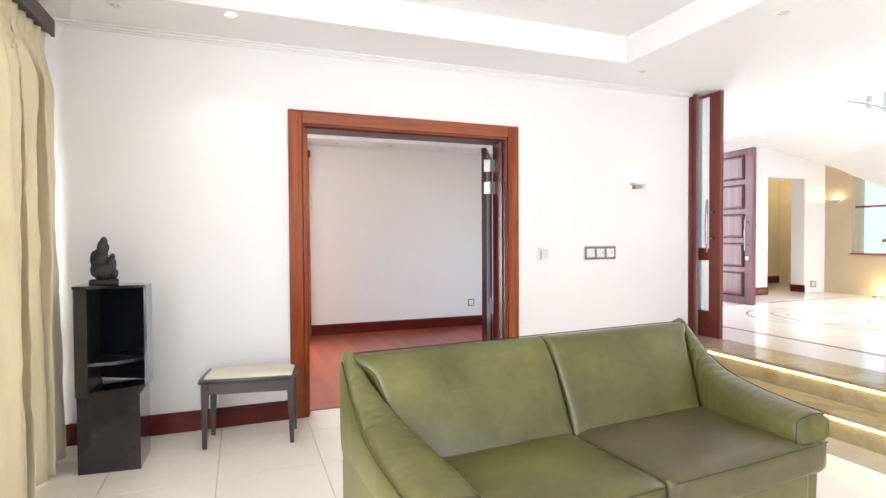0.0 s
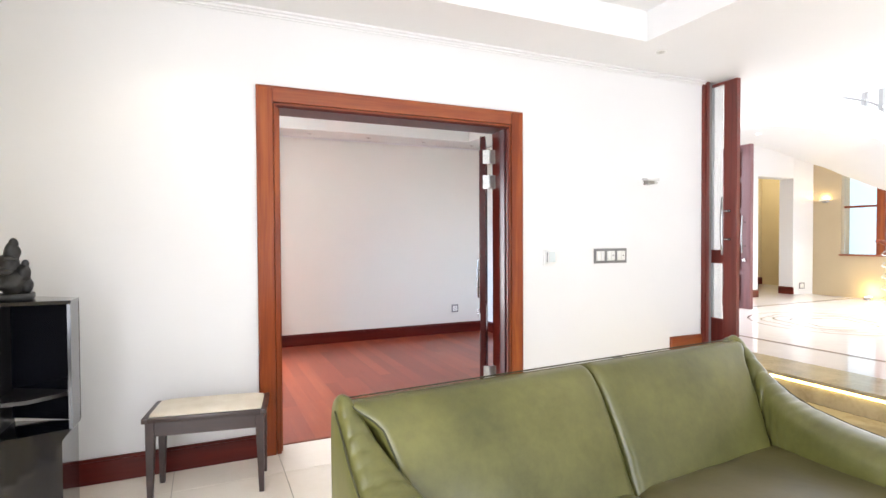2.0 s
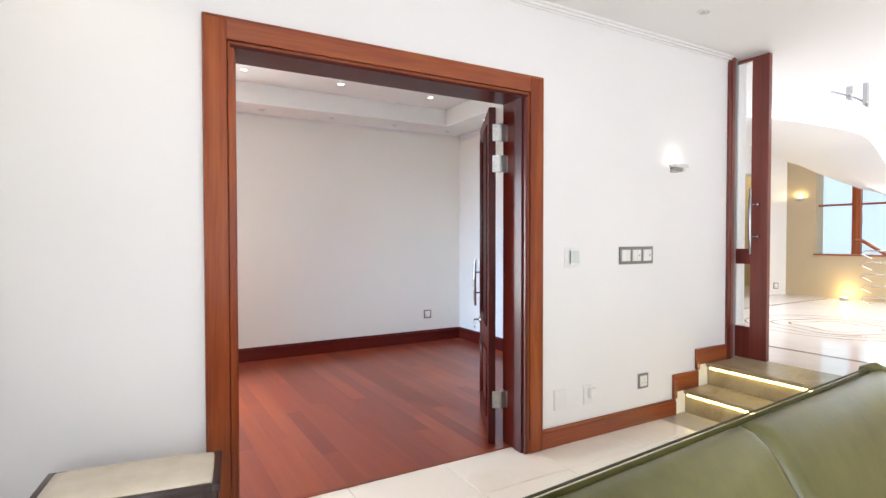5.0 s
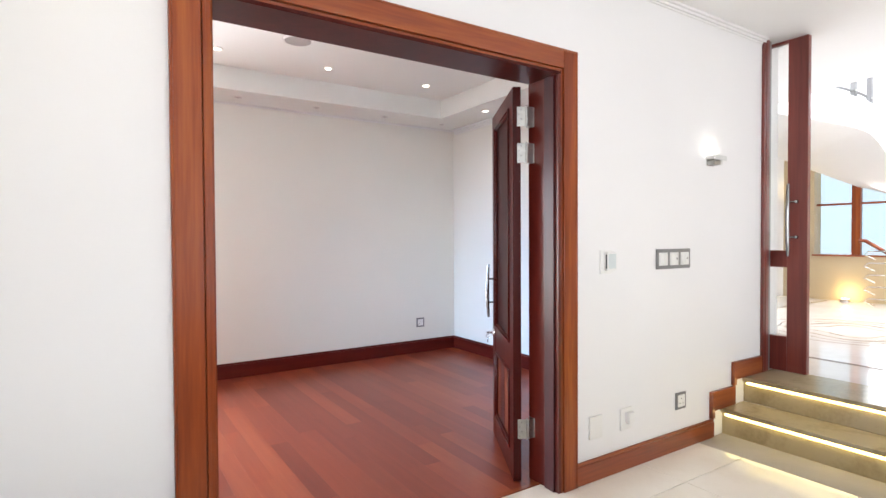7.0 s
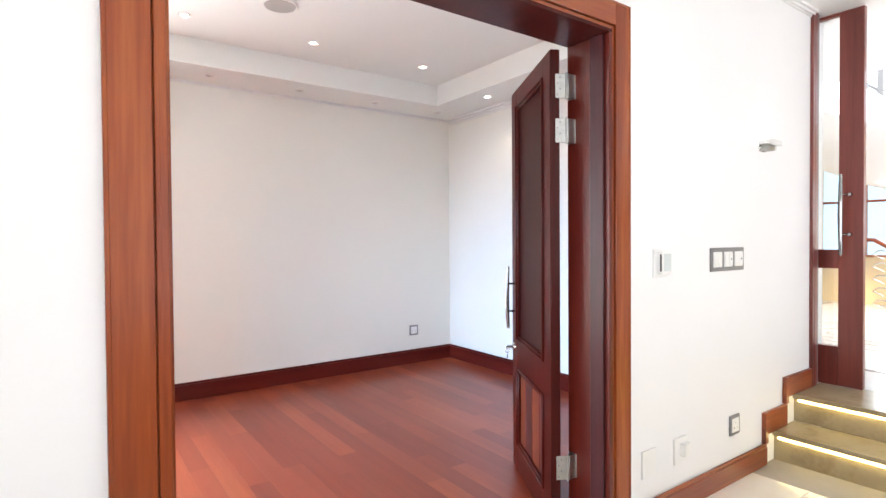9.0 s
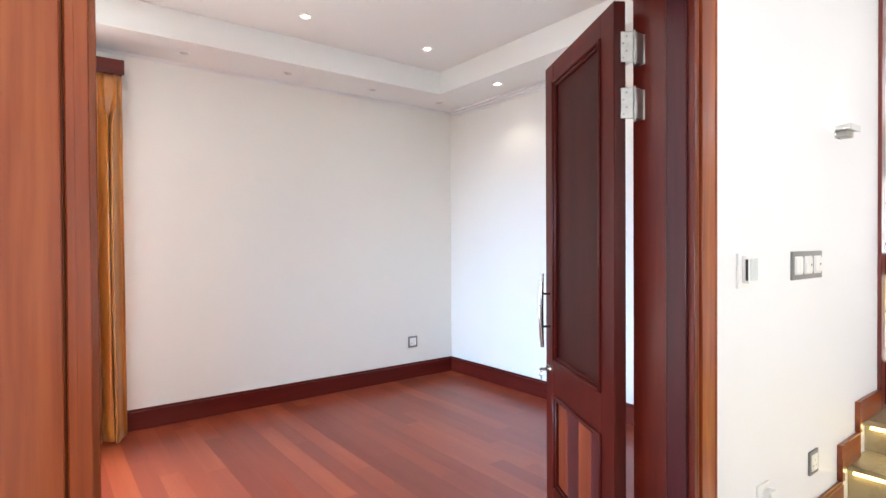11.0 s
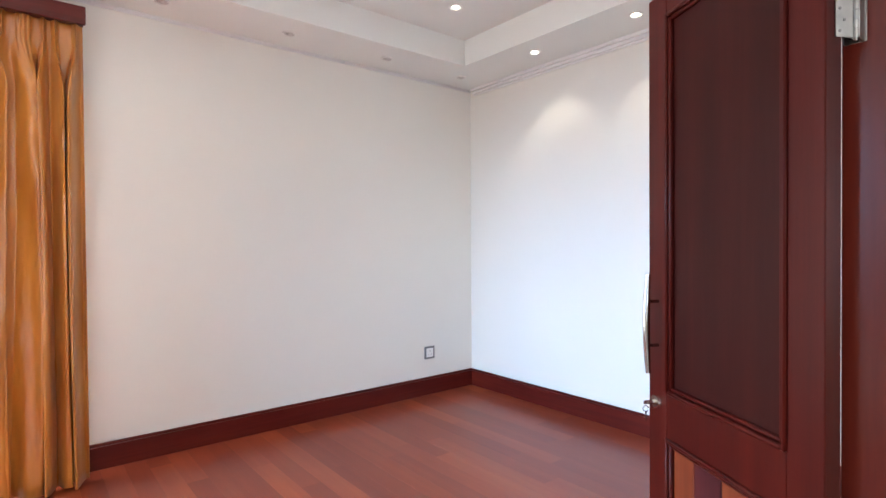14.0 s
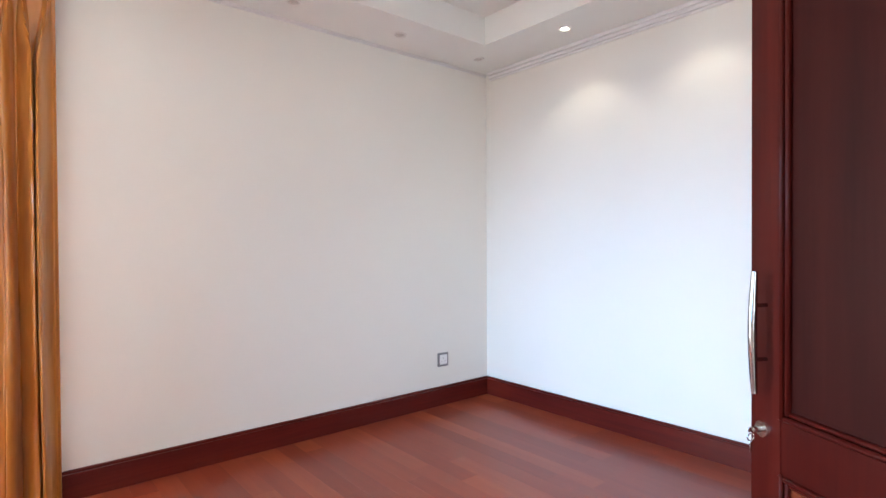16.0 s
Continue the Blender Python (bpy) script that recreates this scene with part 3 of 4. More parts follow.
def butt_hinge(z):
    """Two screwed steel leaves and a ribbed knuckle that carries the door clear of its jamb."""
    bm = bmesh.new()
    for k in range(5):
        rod((-0.004, 0.076, z + 0.001 + 0.022 * k), (-0.004, 0.076, z + 0.021 + 0.022 * k), 0.0065, bm=bm, sides=12)
    rod((-0.004, 0.076, z - 0.005), (-0.004, 0.076, z + 0.117), 0.0042, bm=bm, sides=10)
    h = part("hinge", bm, M_HINGE, leaf, "steel butt hinge with ribbed knuckle")
    bm = box(-0.004, 0.0, 0.024, 0.072, z + 0.002, z + 0.110, None, 0.001)
    part("hinge_plate", bm, M_HINGE, h)
    for k in range(4):
        y = 0.034 + 0.012 * (k % 2)
        part("screw", rod((-0.0035, y, z + 0.016 + 0.026 * k), (-0.0055, y, z + 0.016 + 0.026 * k), 0.0042, 0.0034, sides=8), M_GREY, h)


for z in (1.975, 1.775, 0.245):
    butt_hinge(z)
    bm = box(OPEN1 - 0.004, OPEN1, W1 - 0.038, W1 + 0.008, z + 0.002, z + 0.110, None, 0.001)
    box(2.217, OPEN1 - 0.003, W1 - 0.034, W1 - 0.030, z + 0.002, z + 0.110, bm, 0.001)
    jamb_plate = part("hinge_plate", bm, M_HINGE, doorway, "steel hinge plate let into the jamb")
    for k in range(4):
        y = W1 - 0.006 - 0.014 * (k % 2)
        part("screw", rod((OPEN1 - 0.0035, y, z + 0.016 + 0.026 * k), (OPEN1 - 0.0055, y, z + 0.016 + 0.026 * k), 0.0042, 0.0034, sides=8), M_GREY, jamb_plate)

# the leaf hangs with its moulded face to the other side of its hinge line
for data in {o.data for o in leaf.children_recursive}:
    data.transform(Matrix.Diagonal((1, -1, 1, 1)))
    data.flip_normals()

# ---- steps up to the hall, with light strips ----


def step(name, x0, x1, z0, z1):
    bm = box(x0 + 0.022, x1, -3.9, W0 - 0.001, z0, z1 - 0.03)
    s = setting(name, bm, M_STEP, "polished brown stone step with a lit nosing", "step")
    part("tread", box(x0, x1, -3.9, W0 - 0.001, z1 - 0.03, z1, None, 0.004), M_STEP, s)
    part("light_strip", box(x0 + 0.004, x0 + 0.020, -3.9, W0 - 0.03, z1 - 0.046, z1 - 0.031), M_LED, s, "warm yellow light strip under the nosing")


step("step_1", 3.84, 4.14, -0.1, 0.175)
step("step_2", 4.12, 4.60, 0.175, 0.35)

# ---- hall ----
bm = prism([(4.60, SOUTH), (12.6, SOUTH), (12.6, 8.6), (4.60, 8.6)], 0.1, HALL)
floor_hall = setting("floor_hall", bm, M_MARBLE, "polished cream marble floor with dark inlaid bands", "floor")


def ring(cx, cy, rx, ry, width, z, wave=0.0, lobes=0, steps=72):
    """A flat band of stone laid into the floor, round or wavy."""
    bm = bmesh.new()
    inner, outer = [], []
    for k in range(steps):
        a = 2 * math.pi * k / steps
        s = 1 + wave * math.sin(lobes * a)
        inner.append(bm.verts.new((cx + rx * s * math.cos(a), cy + ry * s * math.sin(a), z)))
        outer.append(bm.verts.new((cx + (rx * s + width) * math.cos(a), cy + (ry * s + width) * math.sin(a), z)))
    for k in range(steps):
        j = (k + 1) % steps
        bm.faces.new((inner[k], outer[k], outer[j], inner[j]))
    return bm


MX, MY = 6.95, 4.45
for r, w, wave, lobes in ((0.86, 0.022, 0, 0), (0.70, 0.016, 0.05, 6), (0.54, 0.026, 0.10, 4), (0.36, 0.020, 0.16, 4)):
    part("inlay", ring(MX, MY, r, r, w, HALL + 0.004, wave, lobes), M_INLAY, floor_hall, "brown stone scroll inlaid in the floor", None)
part("inlay_band", box(5.19, 5.235, SOUTH, HALL_N - 0.3, HALL + 0.001, HALL + 0.004), M_INLAY, floor_hall, "dark stone border band", None)
part("inlay_band", box(5.235, 9.9, HALL_N - 0.85, HALL_N - 0.81, HALL + 0.001, HALL + 0.004), M_INLAY, floor_hall, "dark stone border band", None)

bm = box(4.44, 4.505, W0 + 0.012, HALL_N + 0.2, -0.1, 6.2)
box(4.605, 4.72, W0 + 0.045, HALL_N + 0.2, -0.1, 6.2, bm)
box(4.505, 4.605, 5.3, HALL_N + 0.2, -0.1, 6.2, bm)
box(4.702, 4.72, SOUTH, W0 + 0.045, CEIL_L + 0.004, 6.2, bm)
setting("wall_pocket", bm, M_WALL, "white painted wall that takes the sliding door", "wall")
bm = box(4.72, 6.16, HALL_N, HALL_N + 0.25, HALL - 0.2, 6.2)
box(6.16, 7.26, HALL_N, HALL_N + 0.25, 2.90, 6.2, bm)
box(7.26, 8.75, HALL_N, HALL_N + 0.25, HALL - 0.2, 6.2, bm)
box(8.75, 9.68, HALL_N, HALL_N + 0.25, 2.41, 6.2, bm)
prism([(9.68, HALL_N), (HALL_E, 6.55), (HALL_E + 0.3, 6.55), (HALL_E + 0.3, HALL_N + 0.25), (9.68, HALL_N + 0.25)], HALL - 0.2, 6.2, bm)
setting("wall_hall_north", bm, M_WALL, "white painted hall wall with doorways", "wall")
bm = box(8.3, 11.2, 8.30, 8.45, HALL - 0.2, 3.2)
box(11.2, 11.35, HALL_N, 8.45, HALL - 0.2, 3.2, bm)
box(8.15, 8.30, HALL_N + 0.25, 8.45, HALL - 0.2, 3.2, bm)
setting("wall_passage", bm, M_OCHRE, "ochre painted passage wall", "wall")
setting("ceiling_passage", box(8.15, 11.35, HALL_N + 0.25, 8.45, 3.0, 3.2), M_CEIL, "white passage ceiling", "ceiling")
skirting("baseboard_8", 8.3, 11.2, 8.278, 8.30, HALL, 0.15, M_SKIRT_X)
skirting("baseboard_9", 7.28, 8.75, HALL_N - 0.022, HALL_N, HALL, 0.13, M_SKIRT_X)
skirting("baseboard_10", 9.66, 9.682, HALL_N - 0.02, HALL_N + 0.25, HALL, 0.13, M_SKIRT_Y)

# the beige wall under the stair, with its window
WY0, WY1, WZ0, WZ1 = 2.6, 6.09, 1.05, 2.9
bm = box(HALL_E, HALL_E + 0.25, WY1, 6.55, HALL - 0.2, 3.05)
box(HALL_E, HALL_E + 0.25, WY0, WY1, HALL - 0.2, WZ0, bm)
box(HALL_E, HALL_E + 0.25, WY0, WY1, WZ1, 3.05, bm)
box(HALL_E, HALL_E + 0.25, SOUTH, WY0, HALL - 0.2, 3.05, bm)
setting("wall_hall_east", bm, M_BEIGE, "beige plastered wall below the stair", "wall")
setting("wall_hall_upper", box(HALL_E, HALL_E + 0.25, SOUTH, 6.55, 3.05, 6.2), M_WALL, "white painted upper hall wall", "wall")
window = tagged(new("window_1"), "wide window with dark red wooden frames", "window", kind="structure")
for y in (5.54, 4.55, 3.5):
    part("mullion", box(HALL_E + 0.06, HALL_E + 0.14, y - 0.06, y + 0.06, WZ0, WZ1, None, 0.004), M_TRIM_Z, window)
part("transom", box(HALL_E + 0.08, HALL_E + 0.13, WY0, WY1, 1.86, 1.895, None, 0.004), M_TRIM_Y, window)
part("sill", box(HALL_E - 0.03, HALL_E + 0.25, WY0, WY1 + 0.02, WZ0 - 0.001, WZ0 + 0.025, None, 0.004), M_TRIM_Y, window)
for a, b in ((5.60, WY1), (4.61, 5.48), (3.56, 4.49), (WY0, 3.44)):
    p = part("pane", box(HALL_E + 0.10, HALL_E + 0.106, a, b, WZ0 + 0.026, WZ1), M_GLASS, window, "clear glass pane")
    p.visible_shadow = False
setting("backdrop", box(13.5, 13.6, -4, 12, -0.5, 7.0), M_OUTSIDE, "pale bright daylight outside the window", "backdrop")

# upper storey round the open well
setting("ceiling_hall", prism([(4.722, SOUTH), (6.41, SOUTH), (6.73, 4.28), (7.20, 5.64), (7.20, HALL_N), (4.722, HALL_N)], CEIL_H, CEIL_H + 0.42), M_CEIL, "white hall ceiling beside an open stairwell", "ceiling")
setting("ceiling_upper", box(4.4, 10.6, SOUTH - 0.2, HALL_N + 0.3, 6.0, 6.2), M_CEIL, "white upper ceiling", "ceiling")

# the landing and the curved underside of the stair that leaves it
EDGE = [(7.202, 5.64, 2.95), (7.76, 5.46, 2.94), (8.36, 5.27, 2.89), (8.86, 5.11, 2.83), (9.06, 5.0, 2.74), (9.14, 4.9, 2.55), (9.18, 4.78, 2.3), (9.21, 4.5, 1.9), (9.26, 4.0, 1.5)]
BACK = [(7.202, 6.659, 2.95), (8.26, 6.659, 2.94), (9.06, 6.659, 2.88), (9.76, 6.64, 2.75), (10.059, 6.5, 2.64), (10.059, 6.04, 2.40), (10.059, 5.55, 2.15), (10.059, 5.10, 1.97), (10.059, 4.4, 1.6)]


def along(points, f):
    """A point on a smooth curve through points, f from 0 to 1."""
    f = min(max(f, 0.0), 0.99999) * (len(points) - 1)
    k, u = int(f), f - int(f)
    p = [Vector(points[min(max(k + o, 0), len(points) - 1)]) for o in (-1, 0, 1, 2)]
    return 0.5 * ((2 * p[1]) + (p[2] - p[0]) * u + (2 * p[0] - 5 * p[1] + 4 * p[2] - p[3]) * u * u + (3 * p[1] - p[0] - 3 * p[2] + p[3]) * u ** 3)


NA, NS = 48, 8
bm = bmesh.new()
under, over = [], []
for a in range(NA + 1):
    e, b = along(EDGE, a / NA), along(BACK, a / NA)
    under.append([bm.verts.new(e.lerp(b, s / NS)) for s in range(NS + 1)])
    over.append([bm.verts.new(e.lerp(b, s / NS) + Vector((0, 0, 0.42))) for s in range(NS + 1)])
for a in range(NA):
    for s in range(NS):
        bm.faces.new((under[a][s], under[a][s + 1], under[a + 1][s + 1], under[a + 1][s]))
        bm.faces.new((over[a][s], over[a + 1][s], over[a + 1][s + 1], over[a][s + 1]))
    bm.faces.new((under[a][0], under[a + 1][0], over[a + 1][0], over[a][0]))
    bm.faces.new((under[a][NS], over[a][NS], over[a + 1][NS], under[a + 1][NS]))
bm.faces.new([under[0][s] for s in range(NS + 1)] + [over[0][s] for s in reversed(range(NS + 1))])
bm.faces.new([under[NA][s] for s in reversed(range(NS + 1))] + [over[NA][s] for s in range(NS + 1)])
stair = setting("stair_underside", bm, M_CEIL, "white plastered landing and curved underside of the stair", "stair", 30)

# balustrade on the landing edge above
rail = thing("landing_balustrade", (7.46, 5.54, 3.37), "steel landing balustrade above the stairwell", "railing")
pts = [along(EDGE, 0.06 + 0.46 * k / 10) + Vector((0.04, 0.06, 0.42)) - Vector((7.46, 5.54, 3.37)) for k in range(11)]
part("base_rail", tube([p + Vector((0, 0, 0.10)) for p in pts], 0.018), M_GREY, rail)
for k in (1, 4, 7, 10):
    p = pts[k]
    post = part("post", box(p.x - 0.04, p.x + 0.04, p.y - 0.03, p.y + 0.03, p.z, p.z + (0.85 if k == 10 else 0.45), None, 0.004), M_GREY, rail)
    part("bracket", rod((p.x - 0.06, p.y - 0.05, p.z + 0.10), (p.x + 0.06, p.y + 0.05, p.z + 0.10), 0.018), M_STEEL, post)

# lower balustrade where the stair begins
low = thing("stair_balustrade", (9.48, 5.22, HALL), "steel bar stair balustrade with red wooden handrail", "railing")
for k in range(5):
    z = 0.10 + 0.17 * k
    pts = [(0.10, -0.10, z - 0.10), (0.02, 0.0, z - 0.03), (0.0, -0.06, z + 0.02)] + [(-0.02, -0.15 - 0.25 * j, z + 0.02) for j in range(6)]
    part("bar", tube(pts, 0.010), M_STEEL, low)
part("handrail", tube([(0.02, 0.06, 0.95), (0.0, -0.02, 0.95), (0.03, -0.35, 0.72), (0.05, -1.2, 0.62)], 0.028), M_TRIM_Y, low, "red wooden handrail")
for y in (-0.45, -1.25):
    part("baluster", rod((-0.02, y, 0.0), (-0.02, y, 0.85), 0.014), M_STEEL, low)

# front door, standing open into the hall
front = thing("front_door", (7.22, 6.60, HALL), "open tall wooden front door with five raised panels", "door", turn=-94.8)
front["kind"] = "structure"
part("slab", box(0, 0.963, 0.0, 0.06, 0.006, 2.34, None, 0.004), M_FRONTDOOR, front)
for k in range(5):
    z0 = 0.15 + 0.44 * k
    p = part("panel", box(0.18, 0.78, -0.016, 0.002, z0, z0 + 0.31, None, 0.012), M_FRONTDOOR, front)
    bm = frame_of(0.15, 0.81, z0 - 0.03, z0 + 0.34, 0.022, -0.014, 0.001, bmesh.new())
    part("panel_moulding", bm, M_LEAF, p)
bar = part("pull_handle", tube([(0.885, -0.06, 0.80), (0.885, -0.075, 1.05), (0.885, -0.06, 1.33)], [0.009, 0.013, 0.009]), M_CHROME, front, "chrome pull handle", 60)
for z in (0.90, 1.24):
    part("post", rod((0.885, 0, z), (0.885, -0.066, z), 0.007), M_CHROME, bar)
part("lock", rod((0.885, 0.0, 0.70), (0.885, -0.03, 0.70), 0.028), M_STEEL, front, "round steel lock")
bm = box(6.11, 6.18, HALL_N - 0.012, HALL_N + 0.26, HALL, 2.90)
box(7.24, 7.28, HALL_N - 0.012, HALL_N + 0.26, HALL, 2.90, bm)
box(6.18, 7.24, HALL_N - 0.012, HALL_N + 0.26, 2.87, 2.915, bm)
setting("door_frame_front", bm, M_FRONTDOOR, "brown wooden front door frame", "door frame")

# sliding door standing out of its pocket
slide = thing("sliding_door", (4.53, 3.89, HALL), "red wooden sliding door with clear glass panes", "door")
slide["kind"] = "structure"
SH = CEIL_L - HALL - 0.012
part("stile", box(0, 0.045, 0, 0.135, 0.006, SH, None, 0.003), M_SLIDE, slide)
part("stile", box(0, 0.045, 1.0, 1.13, 0.006, SH, None, 0.003), M_SLIDE, slide)
for z0, z1 in ((0.006, 0.265), (0.785, 0.91), (SH - 0.02, SH)):
    part("rail", box(0.001, 0.044, 0.135, 1.0, z0, z1, None, 0.002), M_SLIDE, slide)
for z0, z1 in ((0.265, 0.785), (0.91, SH - 0.02)):
    p = part("pane", box(0.019, 0.025, 0.135, 1.0, z0, z1), M_GLASS, slide, "clear glass pane")
    p.visible_shadow = False
hold = part("pull_handle", tube([(-0.055 - 0.010 * math.sin(math.pi * k / 10), 0.105, 0.87 + 0.53 * k / 10) for k in range(11)],
                                [0.008 + 0.006 * math.sin(math.pi * (0.1 + 0.8 * k / 10)) for k in range(11)]), M_CHROME, slide, "long chrome pull handle", 60)
for z in (1.01, 1.27):
    part("post", rod((0, 0.075, z), (-0.058, 0.105, z), 0.007), M_CHROME, hold)
    part("boss", rod((-0.001, 0.070, z), (-0.018, 0.070, z), 0.014, 0.010), M_CHROME, hold)
jamb = tagged(new("door_frame_sliding"), "red wooden jamb of the sliding door", "door frame", kind="structure")
part("jamb", box(4.37, 4.405, W0 - 0.020, W0, HALL, CEIL_L, None, 0.003), M_SLIDE, jamb)
part("bead", box(4.405, 4.418, W0 - 0.012, W0, HALL, CEIL_L, None, 0.003), M_LEAF, jamb)
part("jamb", box(4.418, 4.462, W0 - 0.016, W0 + 0.010, HALL, CEIL_L, None, 0.003), M_SLIDE, jamb)
part("seal", box(4.462, 4.505, W0 - 0.006, W0 + 0.012, HALL, CEIL_L, None, 0.002), M_GREY, jamb, "grey brush seal")

# ---- living room things ----


def sofa():
    s = thing("sofa", (1.588, 1.905, 0.0), "two-seat olive green leather sofa with sloping arms", "sofa", turn=4.4)
    part("base", box(-0.985, 0.985, -0.335, 0.44, 0.06, 0.285, None, 0.03, 3), M_LEATHER, s)
    for side in (-1, 1):
        bm = cushion(1.012, 0.60, 0.170, 0.012, 0.042, 14)
        for v in bm.verts:
            v.co.z += 0.006 * noise.noise(v.co * 7 + Vector((side * 3, 0, 0)))
        bmesh.ops.translate(bm, verts=bm.verts, vec=(side * 0.510, -0.105, 0.366))
        seat = part("seat_cushion", bm, M_LEATHER_SEAT if side > 0 else M_LEATHER, s, "grey-green worn leather seat cushion" if side > 0 else "olive leather seat cushion", 60)
        x0, x1 = side * 0.510 - 0.485, side * 0.510 + 0.485
        part("piping_and_seam_shade", tube([(x0, -0.401, 0.428), (side * 0.510, -0.412, 0.433), (x1, -0.401, 0.428)], 0.0025, sides=6), M_PIPING_SEAM_SHADE, seat)
        # back cushion: a leaning wedge, rounded into deep seams at both ends
        rings = []
        for k in range(41):
            u = 0.5 - 0.5 * math.cos(math.pi * k / 40)
            near = min(u, 1 - u)
            end = 1 - near / 0.040 if near < 0.040 else 0.0
            tuck = 0.040 * (1 - math.sqrt(max(0.0, 1 - end ** 2)))
            full = 0.020 * math.sin(math.pi * u) ** 0.7
            ring_pts = []
            for y, z, f in ((0.150, 0.425, 0.3), (0.166, 0.465, 0.6), (0.182, 0.50, 0.8), (0.203, 0.55, 0.9), (0.225, 0.60, 1.0), (0.250, 0.65, 1.0), (0.275, 0.70, 1.0), (0.300, 0.743, 1.0), (0.325, 0.785, 0.9),
                            (0.345, 0.812, 0.8), (0.366, 0.836, 0.7), (0.395, 0.858, 0.4), (0.430, 0.866, 0.1), (0.458, 0.850, 0.0), (0.468, 0.80, 0.0), (0.460, 0.60, 0.0), (0.455, 0.425, 0.0)):
                reach = 0.862 + 0.118 * min(1.0, max(0.0, (y - 0.15) / 0.25)) + (0.045 if z > 0.80 else 0.0) * min(1.0, (z - 0.80) / 0.05)
                x = side * (0.004 + (reach - 0.004) * u)
                crease = 0.005 * noise.noise(Vector((x * 5, z * 4, side))) + 0.0025 * noise.noise(Vector((x * 17 + z * 9, z * 12, side * 2)))
                pull = 0.004 * math.sin(70 * z + 9 * noise.noise(Vector((x * 4, z * 3, 5)))) * max(0.0, 1 - near / 0.16) * (1 - end)
                ring_pts.append((x, y - f * (full + crease + pull) + tuck * min(1.0, f + 0.35), z - (0.5 * tuck if z > 0.8 else 0)))
            rings.append(ring_pts)
        back = part("back_cushion", loft(rings), M_LEATHER, s, smooth=75)
        # dark tubes along the end seams stand in for contact shade beside the cushion
        for k in (0, 37):
            part("piping_and_seam_shade", tube([Vector(p) + Vector((0, -0.001, 0.0)) for p in rings[k][1:13]], 0.0026, sides=6), M_PIPING_SEAM_SHADE, back)
    prof = [(0.455, 0.06), (0.492, 0.06), (0.498, 0.80), (0.488, 0.845), (0.466, 0.858), (0.455, 0.83)]
    part("back_panel", loft([[(x, y, z) for y, z in prof] for x in (-1.04, -0.6, 0.0, 0.6, 1.04)]), M_LEATHER, s, smooth=50)
    part("piping_and_seam_shade", tube([(x, 0.472, 0.862) for x in (-1.035, -0.5, 0.0, 0.5, 1.035)], 0.0032, sides=6), M_PIPING_SEAM_SHADE, s)
    # arms: a broad padded board falling from the back to a boxed front end, with a welted outer edge
    stations = [(0.490, 0.845, 0.40, 1.000, 1.052), (0.43, 0.868, 0.40, 0.990, 1.056), (0.36, 0.812, 0.40, 0.962, 1.058), (0.28, 0.736, 0.40, 0.920, 1.060), (0.18, 0.665, 0.40, 0.872, 1.060),
                (0.08, 0.622, 0.40, 0.836, 1.060), (-0.06, 0.590, 0.405, 0.806, 1.058), (-0.18, 0.573, 0.412, 0.792, 1.054), (-0.28, 0.562, 0.420, 0.792, 1.050),
                (-0.350, 0.556, 0.428, 0.794, 1.046), (-0.376, 0.551, 0.432, 0.797, 1.043), (-0.386, 0.541, 0.440, 0.806, 1.034)]
    fine = []
    for i in range(len(stations) - 1):
        p0, p1, p2, p3 = (stations[min(max(i + d, 0), len(stations) - 1)] for d in (-1, 0, 1, 2))
        for k in range(12):
            h = k / 12
            fine.append(tuple(0.5 * (2 * b + (c - a) * h + (2 * a - 5 * b + 4 * c - d) * h * h + (3 * b - a - 3 * c + d) * h ** 3) for a, b, c, d in zip(p0, p1, p2, p3)))
    fine.append(stations[-1])
    for side in (-1, 1):
        rings = []
        for y, top, bottom, inner, outer in fine:
            cx, half, cz, hz = side * (inner + outer) / 2, (outer - inner) / 2, (top + bottom) / 2, (top - bottom) / 2
            r = []
            for k in range(40):
                a = 2 * math.pi * k / 40
                c, q = math.cos(a), math.sin(a)
                x = half * math.copysign(abs(c) ** 0.55, c)
                z = hz * math.copysign(abs(q) ** 0.50, q)
                gathered = math.exp(-((y - 0.24) / 0.14) ** 2) + 0.18
                wave = math.sin(120 * y + 26 * x + 5 * noise.noise(Vector((x * 8, y * 5, side))))
                fold = -0.012 * max(0.0, wave) ** 2 * gathered * (0.6 + 0.8 * noise.noise(Vector((x * 6, y * 9, 3 + side))))
                crown = 0.016 * (1 - (x / half) ** 2) * max(0.0, q)
                slack = 0.004 * noise.noise(Vector((x * 9, y * 7, z * 6 + side)))
                r.append((cx + x + (0.9 * fold + 0.7 * slack) * c * (1.0 if c * side < 0 and q > -0.6 else 0.0), y + 0.01 * q, cz + z + fold * max(0.0, q) + crown + slack * max(0.0, q)))
            rings.append(r)
        arm = part("arm", loft(rings), M_LEATHER, s, "broad padded sloping leather arm with gathered creases", 65)
        part("piping_and_seam_shade", tube([(side * (o - 0.002), y + 0.008, b + (t - b) * 0.93) for y, t, b, n, o in stations[1:-1]], 0.0034, sides=6), M_PIPING_SEAM_SHADE, arm)
        y, t, b, n, o = stations[-2]
        loop = [(n + 0.006, b + 0.01), (n + 0.002, (t + b) / 2), (n + 0.008, t - 0.012), (n + 0.03, t + 0.002), ((n + o) / 2, t + 0.012), (o - 0.03, t + 0.002), (o - 0.008, t - 0.012), (o - 0.002, (t + b) / 2), (o - 0.006, b + 0.01)]
        part("piping_and_seam_shade", tube([(side * x, y - 0.001, z) for x, z in loop], 0.003, sides=6), M_PIPING_SEAM_SHADE, arm)
